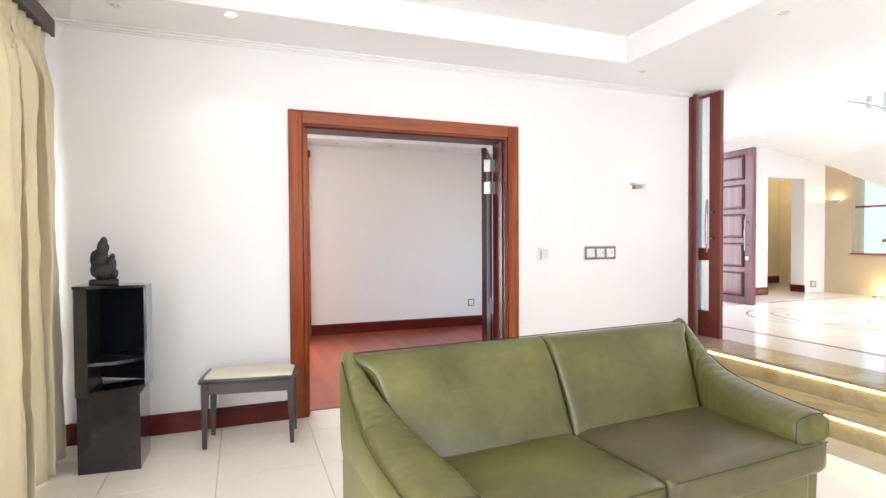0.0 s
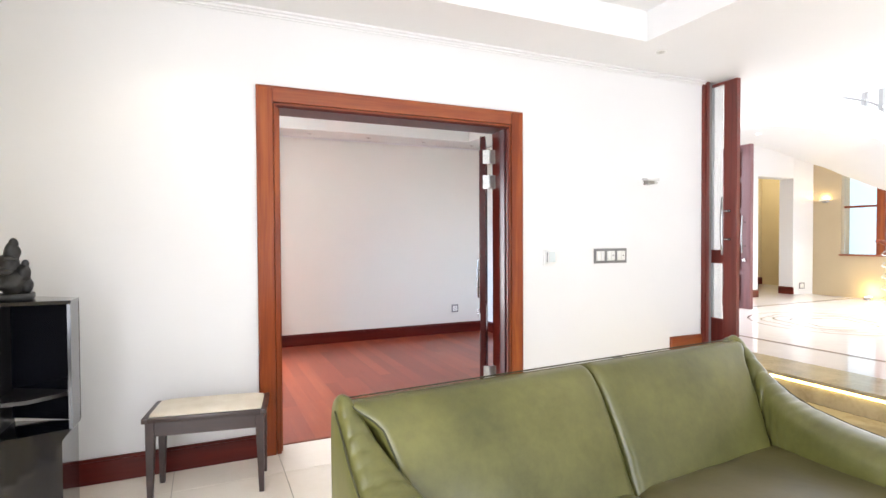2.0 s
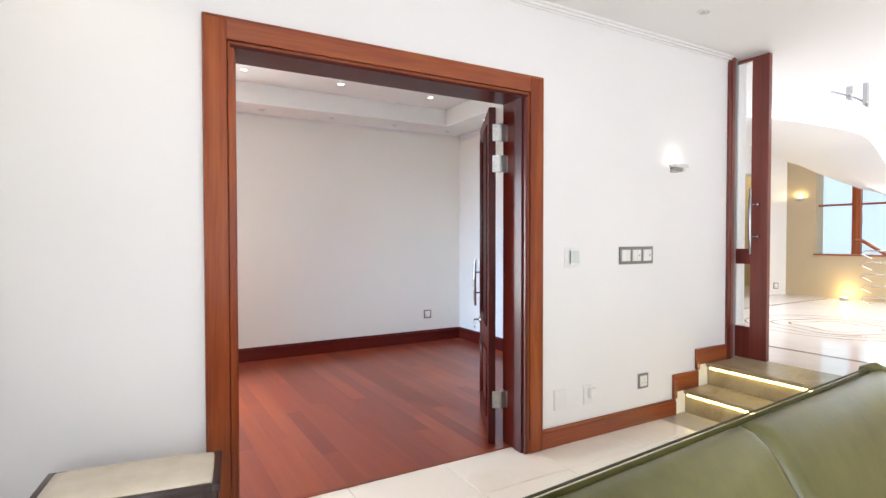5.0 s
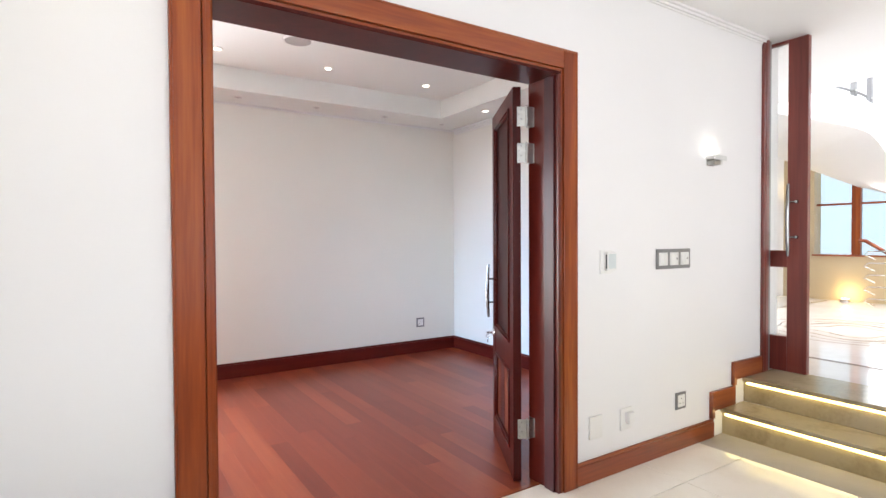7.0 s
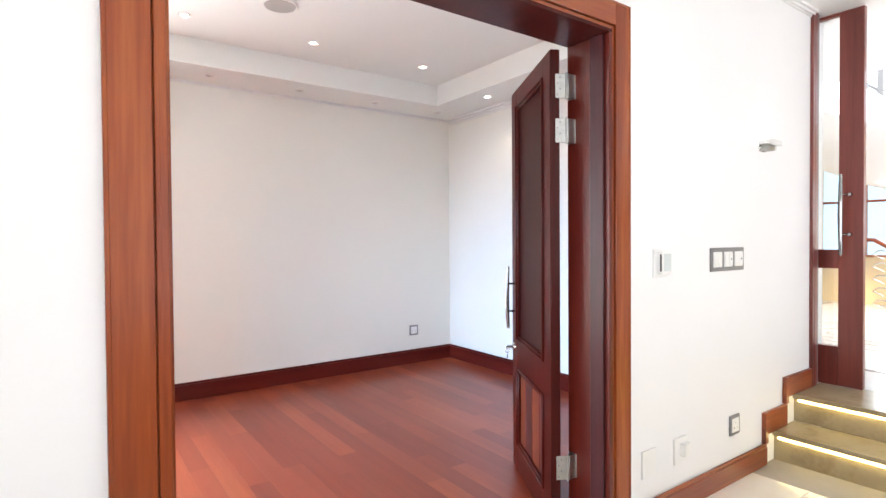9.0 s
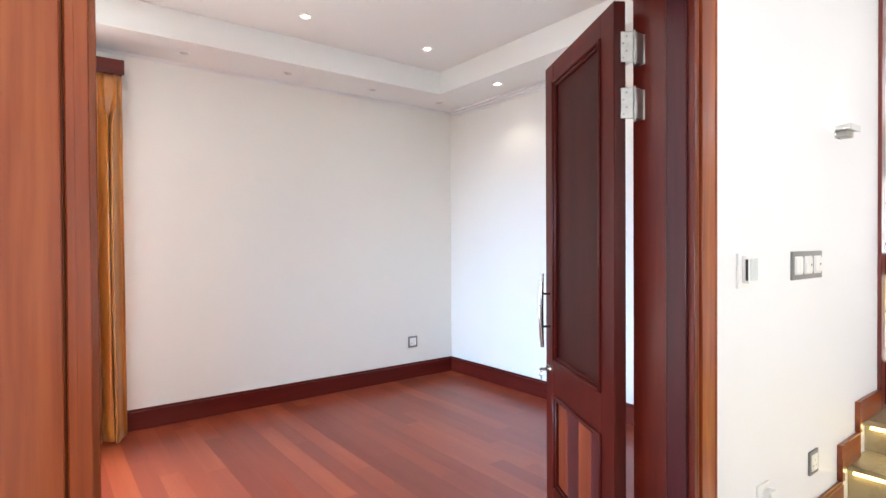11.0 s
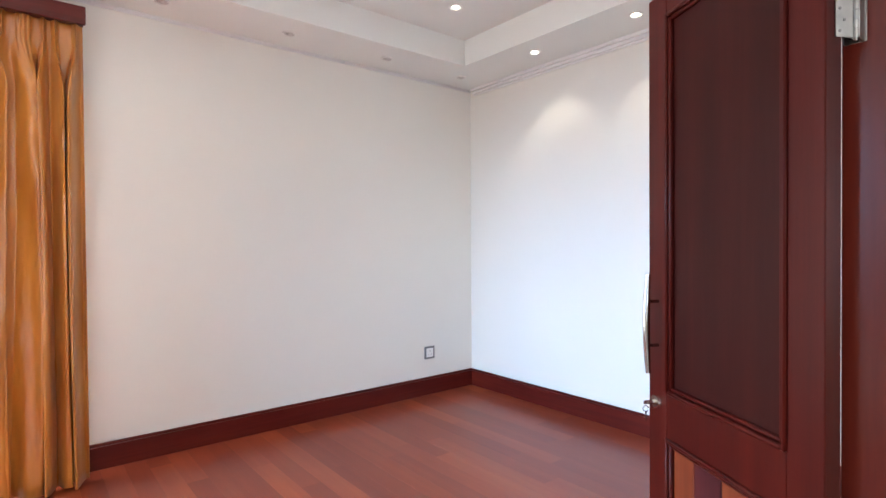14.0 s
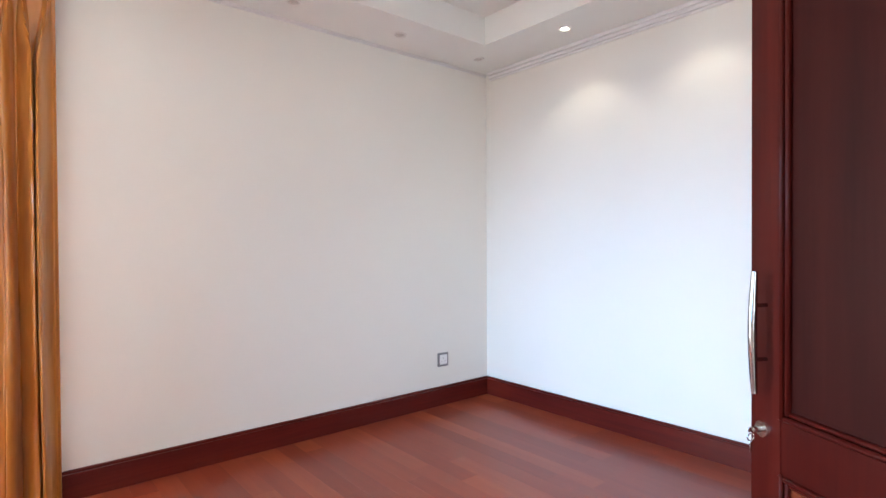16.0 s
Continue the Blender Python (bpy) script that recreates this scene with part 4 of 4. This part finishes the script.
        bm = loft([[(side * 0.90, y, 0.05), (side * 1.030, y, 0.05), (side * 1.048, y, 0.30), (side * 1.050, y, t), (side * 0.90, y, t)] for y, t in ((-0.33, 0.46), (-0.1, 0.50), (0.2, 0.58), (0.46, 0.74))])
        part("side_panel", bm, M_LEATHER, s, smooth=40)
    for x in (-0.9, 0.9):
        for y in (-0.28, 0.40):
            part("foot", rod((x, y, 0.0), (x, y, 0.062), 0.022, 0.028), M_BLACKWOOD, s)
    return s


sofa()


def piano_stool():
    s = thing("piano_stool", (0.150, 3.815, 0.0), "dark wooden piano stool with cream padded seat", "stool", turn=-9)
    hw, hd = 0.295, 0.155
    for sx in (-1, 1):
        for sy in (-1, 1):
            cx, cy = sx * (hw - 0.024), sy * (hd - 0.024)
            top = [(cx - 0.021, cy - 0.021), (cx + 0.021, cy - 0.021), (cx + 0.021, cy + 0.021), (cx - 0.021, cy + 0.021)]
            foot = [(cx + sx * 0.006 + (x - cx) * 0.6, cy + (y - cy) * 0.6) for x, y in top]
            bm = loft([[(x, y, 0.0) for x, y in foot], [(x, y, 0.34) for x, y in top], [(x, y, 0.432) for x, y in top]])
            part("leg", bm, M_BLACKWOOD, s, smooth=30)
    for sy in (-1, 1):
        y = sy * (hd - 0.018)
        part("apron", box(-hw + 0.046, hw - 0.046, y - 0.009, y + 0.009, 0.358, 0.43, None, 0.002), M_BLACKWOOD, s)
    for sx in (-1, 1):
        x = sx * (hw - 0.018)
        part("apron", box(x - 0.009, x + 0.009, -hd + 0.046, hd - 0.046, 0.358, 0.43, None, 0.002), M_BLACKWOOD, s)
    bm = bmesh.new()
    frame = part("seat_frame", frame_of_flat(-hw - 0.012, hw + 0.012, -hd - 0.012, hd + 0.012, 0.030, 0.433, 0.460, bm), M_BLACKWOOD, s)
    bm = cushion(2 * hw - 0.03, 2 * hd - 0.03, 0.05, 0.010, 0.018)
    bmesh.ops.translate(bm, verts=bm.verts, vec=(0, 0, 0.450))
    part("seat_pad", bm, M_SEATPAD, s, "cream padded fabric seat", 60)
    return s


def frame_of_flat(x0, x1, y0, y1, width, z0, z1, bm):
    box(x0, x0 + width, y0, y1, z0, z1, bm, 0.005, 2)
    box(x1 - width, x1, y0, y1, z0, z1, bm, 0.005, 2)
    box(x0 + width, x1 - width, y0, y0 + width, z0, z1 - 0.0005, bm, 0.005, 2)
    box(x0 + width, x1 - width, y1 - width, y1, z0, z1 - 0.0005, bm, 0.005, 2)
    return bm


piano_stool()


def corner_cabinet():
    c = thing("display_cabinet", (-0.82, 3.57, 0.0), "glossy black lacquered open display cabinet on a plinth", "cabinet")
    part("plinth", prism([(0.008, 0.0), (0.338, -0.028), (0.345, 0.28), (0.03, 0.33)], 0.0, 0.452), M_LACQUER, c)
    part("side_panel", prism([(0.0, 0.0), (0.068, -0.006), (0.068, 0.33), (0.0, 0.33)], 0.452, 1.088), M_LACQUER_SIDE, c, "charcoal lacquered side panel")
    part("back_panel", prism([(0.068, 0.30), (0.372, 0.13), (0.382, 0.148), (0.078, 0.318)], 0.500, 1.088), M_LACQUER, c, "mirror-gloss black back panel")
    part("right_edge", prism([(0.366, -0.03), (0.380, -0.03), (0.388, 0.10), (0.376, 0.10)], 0.505, 1.088), M_LACQUER, c)
    part("bottom", loft([[(0.068, -0.004, 0.452), (0.335, -0.028, 0.452), (0.345, 0.12, 0.452), (0.068, 0.32, 0.452)],
                         [(0.068, -0.004, 0.475), (0.358, -0.030, 0.480), (0.372, 0.11, 0.480), (0.068, 0.32, 0.475)],
                         [(0.068, -0.004, 0.476), (0.380, -0.030, 0.508), (0.386, 0.10, 0.508), (0.068, 0.32, 0.476)]]), M_LACQUER, c)
    part("shelf", prism([(0.068, 0.0), (0.20, 0.0), (0.375, 0.12), (0.078, 0.30)], 0.632, 0.650), M_LACQUER_SIDE, c)
    part("top", prism([(-0.004, -0.005), (0.384, -0.036), (0.390, 0.105), (0.078, 0.335), (-0.004, 0.335)], 1.088, 1.106), M_LACQUER, c)
    return c


corner_cabinet()


def carving():
    """A dark carved group of huddled shapes on a small plinth."""
    bm = box(-0.085, 0.085, -0.06, 0.06, 0.0, 0.032, None, 0.006)
    lumps = [(0.0, 0.0, 0.085, 0.074, 0.055, 0.065), (-0.022, 0.005, 0.15, 0.055, 0.045, 0.062), (-0.006, 0.0, 0.215, 0.038, 0.034, 0.050), (0.004, -0.004, 0.258, 0.021, 0.022, 0.026),
             (0.042, -0.012, 0.12, 0.034, 0.034, 0.050), (0.050, -0.010, 0.165, 0.018, 0.018, 0.021), (-0.048, -0.018, 0.085, 0.030, 0.03, 0.042), (0.055, -0.01, 0.065, 0.03, 0.035, 0.035),
             (-0.03, -0.034, 0.13, 0.040, 0.014, 0.014), (0.016, -0.036, 0.10, 0.042, 0.014, 0.013), (-0.01, -0.03, 0.19, 0.03, 0.014, 0.012)]
    for x, y, z, a, b, c in lumps:
        made = bmesh.ops.create_icosphere(bm, subdivisions=3, radius=1, matrix=Matrix.Translation((x, y, z)) @ Matrix.Diagonal((a, b, c, 1)))["verts"]
        for v in made:
            v.co += (v.co - Vector((x, y, z))) * 0.22 * noise.noise(v.co * 34)
    ob = mesh_object("statuette", bm, M_STONE, 60)
    ob.matrix_world = pose(-0.680, 3.66, 1.106, 0, 0, 8) @ Matrix.Diagonal((0.88, 0.9, 1.02, 1))
    return tagged(ob, "small black carved stone figure group on the cabinet", "statuette")


carving()


def drape(name, parent, material, a, b, normal, z0, z1, folds, depth, seed, flare=0.0, pleat_z=0.11, label=""):
    """A hanging curtain between plan points a and b: pinched pleats at its head, opening into deep uneven folds."""
    rng = random.Random(seed)
    phases = [rng.uniform(0, 6.28) for _ in range(4)]
    tall = [rng.uniform(0.35, 1.4) for _ in range(folds + 2)]
    sharp = [rng.uniform(0.75, 1.9) for _ in range(folds + 2)]
    leans = [rng.uniform(-1.0, 1.0) for _ in range(folds + 2)]
    n_u, n_z = folds * 22, 60
    bm = bmesh.new()
    ax, ay = a
    bx, by = b
    length = math.hypot(bx - ax, by - ay)
    tx, ty = (bx - ax) / length, (by - ay) / length
    nx, ny = normal
    grid = []
    for j in range(n_z + 1):
        f = 1 - (1 - j / n_z) ** 1.4
        z = z0 + (z1 - z0) * f
        below = (z1 - z) / pleat_z
        head = min(1.0, max(0.0, (3.6 - below) / 2.6))
        head = head * head * (3 - 2 * head)
        pinch = math.exp(-((below - 1.0) / 0.5) ** 2)
        row = []
        for i in range(n_u + 1):
            u = i / n_u
            drift = (0.30 * math.sin(5.1 * u * math.pi + phases[0]) + 0.30 * math.sin(7 * u + 2.6 * f + phases[1]) * (1 - head)) * u * (1 - u) * 4
            q = folds * u + drift
            k = min(folds, max(0, int(q)))
            p = q - k - 0.5
            hump = max(0.0, 0.5 + 0.5 * math.cos(2 * math.pi * p)) ** (sharp[k] * (0.8 + 0.3 * f))
            amount = depth * tall[k] * (1.0 + 0.20 * math.sin(3.0 * f + 2 * k + phases[2]))
            side = 0.30 * math.sin(2 * math.pi * p) ** 2 * depth * math.sin(1.7 * k + 2.2 * f)
            low = amount * hump + side
            finger = math.exp(-(p / (0.17 - 0.05 * pinch)) ** 2)
            pin = 0.040 * finger * (0.78 + 0.22 * math.cos(2 * math.pi * p / 0.125)) * (1 - 0.25 * pinch)
            o = low * (1 - head) + pin * head
            run = u * length
            o += (0.016 * noise.noise(Vector((run * 13 + z * 2.2, z * 1.9, seed))) + 0.007 * noise.noise(Vector((run * 30 - z * 6, z * 7, seed)))) * (1 - 0.7 * head)
            s = u * length * (1 + flare * (1 - f)) - flare * (1 - f) * length * 0.5
            s += leans[k] * amount * hump * (1 - head)
            hem = 0.008 * math.sin(2.1 * k + phases[3]) * hump if j == 0 else 0.0
            row.append(bm.verts.new((ax + tx * s + nx * o, ay + ty * s + ny * o, z + hem)))
        grid.append(row)
    for j in range(n_z):
        for i in range(n_u):
            bm.faces.new((grid[j][i], grid[j][i + 1], grid[j + 1][i + 1], grid[j + 1][i]))
    ob = part(name, bm, material, parent, label, 80)
    m = ob.modifiers.new("thickness", "SOLIDIFY")
    m.thickness = 0.003
    return ob


cream = thing("curtain", (-1.04, 3.0, 0.0), "full-length cream silk curtain with pinch pleats", "curtain")
drape("drape", cream, M_CURTAIN, (-0.012, -1.2), (-0.012, 0.93), (1, 0), 0.015, 2.655, 21, 0.095, 3, flare=0.03)
bm = box(WEST, -0.985, 1.3, 3.925, 2.665, 2.745, None, 0.004)
box(-0.997, -0.977, 1.3, 3.929, 2.645, 2.750, bm, 0.003)
tagged(mesh_object("curtain_pelmet", bm, plain("dark_pelmet", (0.055, 0.03, 0.03), 0.35), 40), "dark stained wooden curtain pelmet", "pelmet")

gold = thing("curtain", (0.3, STUDY_N - 0.17, 0.0), "golden silk full-length curtain with deep folds", "curtain")
drape("drape", gold, M_GOLD, (0.17, 0.02), (0.68, 0.02), (0, -1), 0.015, 2.49, 7, 0.120, 8, flare=0.04)
bm = box(-1.1, 0.985, STUDY_N - 0.20, STUDY_N, 2.50, 2.575, None, 0.004)
box(-1.1, 0.99, STUDY_N - 0.215, STUDY_N - 0.197, 2.485, 2.582, bm, 0.003)
tagged(mesh_object("curtain_pelmet", bm, M_SKIRT_X, 40), "dark red wooden curtain pelmet", "pelmet")
win = tagged(new("window_2"), "dark red wooden window frame behind the curtain", "window", kind="structure")
for x in (-1.12, -0.30, 0.55):
    part("window_frame", box(x - 0.03, x + 0.03, STUDY_N + 0.06, STUDY_N + 0.12, 0.0, 2.42, None, 0.004), M_TRIM_Z, win)
part("window_frame", box(-1.09, 0.52, STUDY_N + 0.06, STUDY_N + 0.12, 2.36, 2.42, None, 0.004), M_TRIM_X, win)

# ---- wall fittings ----


def plate(x0, x1, z0, z1, y, material, parent, name="plate", depth=0.010):
    return part(name, box(x0, x1, y - depth, y, z0, z1, None, 0.003, 2), material, parent)


sw = thing("light_switch", (3.285, W0, 1.165), "grey three-gang switch plate with white rockers", "switch")
plate(-0.175, 0.175, 0.0, 0.125, 0, M_GREY, sw)
for g in range(3):
    cx = -0.112 + 0.112 * g
    plate(cx - 0.043, cx + 0.043, 0.022, 0.103, -0.0095, M_WHITE, sw, "insert", 0.003)
    for r in range(2):
        rocker = box(cx - 0.039 + 0.040 * r, cx - 0.003 + 0.040 * r, -0.018, -0.011, 0.028, 0.097, None, 0.003)
        part("rocker", rocker, M_WHITE, sw)
    if g:
        part("indicator", box(cx + 0.014, cx + 0.022, -0.0192, -0.016, 0.058, 0.068), M_SLOT, sw)

th = thing("thermostat", (2.655, W0, 1.158), "white wall thermostat with pale display and dark side", "thermostat")
plate(-0.056, 0.052, 0.0, 0.132, 0, M_WHITE, th, "back_plate", 0.010)
part("body", box(-0.030, 0.050, -0.036, -0.010, 0.018, 0.122, None, 0.004, 2), M_WHITE, th)
part("display", box(-0.020, 0.040, -0.0385, -0.0355, 0.030, 0.112, None, 0.001), M_LCD, th, "pale green glass display")
part("side_vent", box(-0.0325, -0.0295, -0.033, -0.024, 0.030, 0.110, None, 0.001), M_SLOT, th, "black slotted side")

for cx, knob in ((2.562, False), (2.825, True)):
    bp = thing("wall_plate", (cx, W0, 0.232), "white wall plate with a round outlet" if knob else "plain white blank wall plate", "wall plate")
    plate(-0.052, 0.052, 0.0, 0.128, 0, M_WHITE, bp)
    if knob:
        part("knob", box(-0.014, 0.040, -0.042, -0.009, 0.040, 0.105, None, 0.008, 2), M_WHITE, bp)


def socket(x, y, z, turn=0, w=0.105, h=0.108):
    s = thing("wall_socket", (x, y, z), "grey-framed white power socket on the wall", "socket", "wall sockets", turn)
    plate(-w / 2, w / 2, 0, h, 0, M_GREY, s)
    plate(-w / 2 + 0.016, w / 2 - 0.016, 0.016, h - 0.016, -0.0095, M_WHITE, s, "insert", 0.003)
    for dx, dz in ((0, 0.066), (-0.017, 0.040), (0.017, 0.040)):
        part("pin_hole", rod((dx, -0.0130, dz), (dx, -0.0120, dz), 0.0035), M_SLOT, s)
    return s


hs = thing("light_switch", (8.46, HALL_N, 1.50), "small white light switch beside the front door", "switch")
plate(-0.04, 0.04, 0.0, 0.12, 0, M_WHITE, hs)
plate(-0.02, 0.02, 0.03, 0.09, -0.0095, M_GREY, hs, "rocker", 0.004)
socket(3.367, W0, 0.256)
socket(3.465, STUDY_N, 0.305)
socket(9.85, 6.610, HALL + 0.10, -16.2)


def sconce(place, turn, glow, watts, colour):
    """A small uplighter: back plate, metal block, frosted trough with its lamp, and a turned finial."""
    s = thing("wall_light", place, "small chrome wall uplighter with frosted glass, lit", "wall light", turn=turn)
    part("back_plate", box(-0.050, 0.030, -0.008, 0.0, -0.026, 0.020, None, 0.004), M_STEEL, s)
    part("block", box(-0.040, 0.032, -0.055, -0.008, -0.022, 0.012, None, 0.006, 2), M_HINGE, s, "brushed grey metal block")
    part("tray", box(-0.072, 0.066, -0.070, -0.008, 0.0125, 0.017, None, 0.002), M_FROST, s)
    bm = box(-0.074, 0.068, -0.077, -0.071, 0.006, 0.036, None, 0.002)
    for x in (-0.074, 0.064):
        box(x, x + 0.004, -0.071, -0.008, 0.017, 0.036, bm, 0.001)
    part("glass_trough", bm, M_FROST, s, "frosted glass trough")
    part("glass_end", box(0.034, 0.062, -0.052, -0.012, -0.018, 0.0115, None, 0.006, 2), M_FROST, s)
    part("finial", rod((0.063, -0.034, -0.006), (0.084, -0.034, -0.006), 0.008, 0.005, sides=12), M_HINGE, s)
    part("bulb", rod((-0.045, -0.040, 0.026), (0.045, -0.040, 0.026), 0.007), glow, s, "glowing halogen bulb")
    m = pose(*place, 0, 0, turn) @ pose(0, -0.042, 0.045)
    lamp("POINT", "wall_light_lamp", m, watts, colour, radius=0.025)
    return s


sconce((3.702, W0, 1.868), 0, M_BULB, 0.32, (1.0, 0.93, 0.82))
sconce((HALL_E, 6.335, 1.99), -90, M_WARM, 2.2, (1.0, 0.75, 0.35))
fl = thing("floor_uplight", (9.92, 5.60, HALL), "small floor uplighter washing the beige wall", "floor light")
part("body", rod((0, 0, 0), (0, 0, 0.045), 0.07, 0.06, sides=20), M_STEEL, fl)
part("lens", rod((0, 0, 0.045), (0, 0, 0.052), 0.05, sides=20), M_WARM, fl, "glowing lens")
lamp("POINT", "floor_uplight_lamp", pose(9.92, 5.60, HALL + 0.12), 5, (1.0, 0.75, 0.33), radius=0.04)


def downlight(x, y, z, lit, watts=0.0, cone=95):
    d = thing("downlight", (x, y, z), "recessed round ceiling downlight, " + ("lit" if lit else "switched off"), "downlight", "ceiling downlights")
    part("trim_ring", ring_tube(0.040, 0.006, -0.002), M_WHITE, d)
    part("lamp", rod((0, 0, -0.004), (0, 0, -0.0005), 0.022 if lit else 0.030, sides=20), M_BULB if lit else M_PALE, d)
    if not lit:
        part("fitting", rod((0, 0, -0.014), (0, 0, -0.004), 0.012, 0.018, sides=14), M_PALE, d)
    if watts:
        lamp("SPOT", "downlight_lamp", look((x, y, z - 0.02), (x, y + 0.0001, 0)), watts, (1.0, 0.90, 0.74), cone=cone, radius=0.03)


def ring_tube(r, thick, z):
    return tube([(r * math.cos(2 * math.pi * k / 24), r * math.sin(2 * math.pi * k / 24), z) for k in range(25)], thick, sides=6)


downlight(0.05, 3.66, CEIL_L, True, 7, 112)
for x, y in ((-0.62 + 0.0, 3.75), (3.40, 2.40), (3.40, 3.70)):
    downlight(x, y, CEIL_L, False)
for x in (1.35, 2.11, 2.88, 3.62):
    downlight(x, 7.34, CEIL_S, False)
downlight(3.66, 6.56, CEIL_S, True, 7, 105)
downlight(3.66, 5.75, CEIL_S, True, 7, 105)
for x in (1.06, 1.99, 3.02):
    downlight(x, 6.70, 2.90, True)
for x, y in ((7.83, 6.02), (9.21, 6.12)):
    downlight(x, y, CEIL_H - 0.03 if x > 9 else CEIL_H - 0.005, True)
sp = thing("ceiling_speaker", (1.55, 6.18, 2.90), "round grey ceiling speaker grille", "speaker")
part("grille", rod((0, 0, -0.010), (0, 0, -0.0005), 0.098, 0.105, sides=32), M_GRILLE, sp)
part("trim_ring", ring_tube(0.108, 0.008, -0.003), M_WHITE, sp)

# unseen fill without a fitting, added to brighten the ochre passage
lamp("POINT", "passage_fill", pose(10.3, 7.6, 2.75), 22, (1.0, 0.92, 0.78), radius=0.1)

# ---- floor pieces ----
tile = box(-0.2985, 0.2985, -0.2985, 0.2985, -0.004, 0.0, None, 0.0012)
tile_mesh = bpy.data.meshes.new("tile")
tile.to_mesh(tile_mesh)
tile.free()
tile_mesh.materials.append(M_TILE)
for i in range(-2, 8):
    for j in range(0, 14):
        x, y = -0.05 + 0.6 * i + 0.3, 3.83 - 0.6 * j + 0.3
        if WEST - 0.25 < x < 3.75 and y > SOUTH - 0.2:
            piece("tile", tile_mesh, (x, y, 0.0), floor_living)

rng = random.Random(4)
PW = 0.115
lengths = (0.9, 1.3, 1.8)
plank_meshes = []
for L in lengths:
    b = box(-PW / 2 + 0.0002, PW / 2 - 0.0002, 0, L - 0.0004, -0.003, 0.0015)
    me = bpy.data.meshes.new("plank")
    b.to_mesh(me)
    b.free()
    me.materials.append(M_PLANK)
    plank_meshes.append(me)
x = WEST + PW / 2
while x < STUDY_E + 0.05:
    y = W1 - 0.05
    first = True
    while y < STUDY_N:
        k = rng.randrange(3)
        room = STUDY_N + 0.05 - y
        scale = rng.uniform(0.45, 1.0) if first else 1.0
        if lengths[k] * scale > room:
            scale = room / lengths[k]
        p = piece("plank", plank_meshes[k], (x, y, 0.0), floor_study)
        p.scale[1] = scale
        y += lengths[k] * scale
        first = False
    x += PW
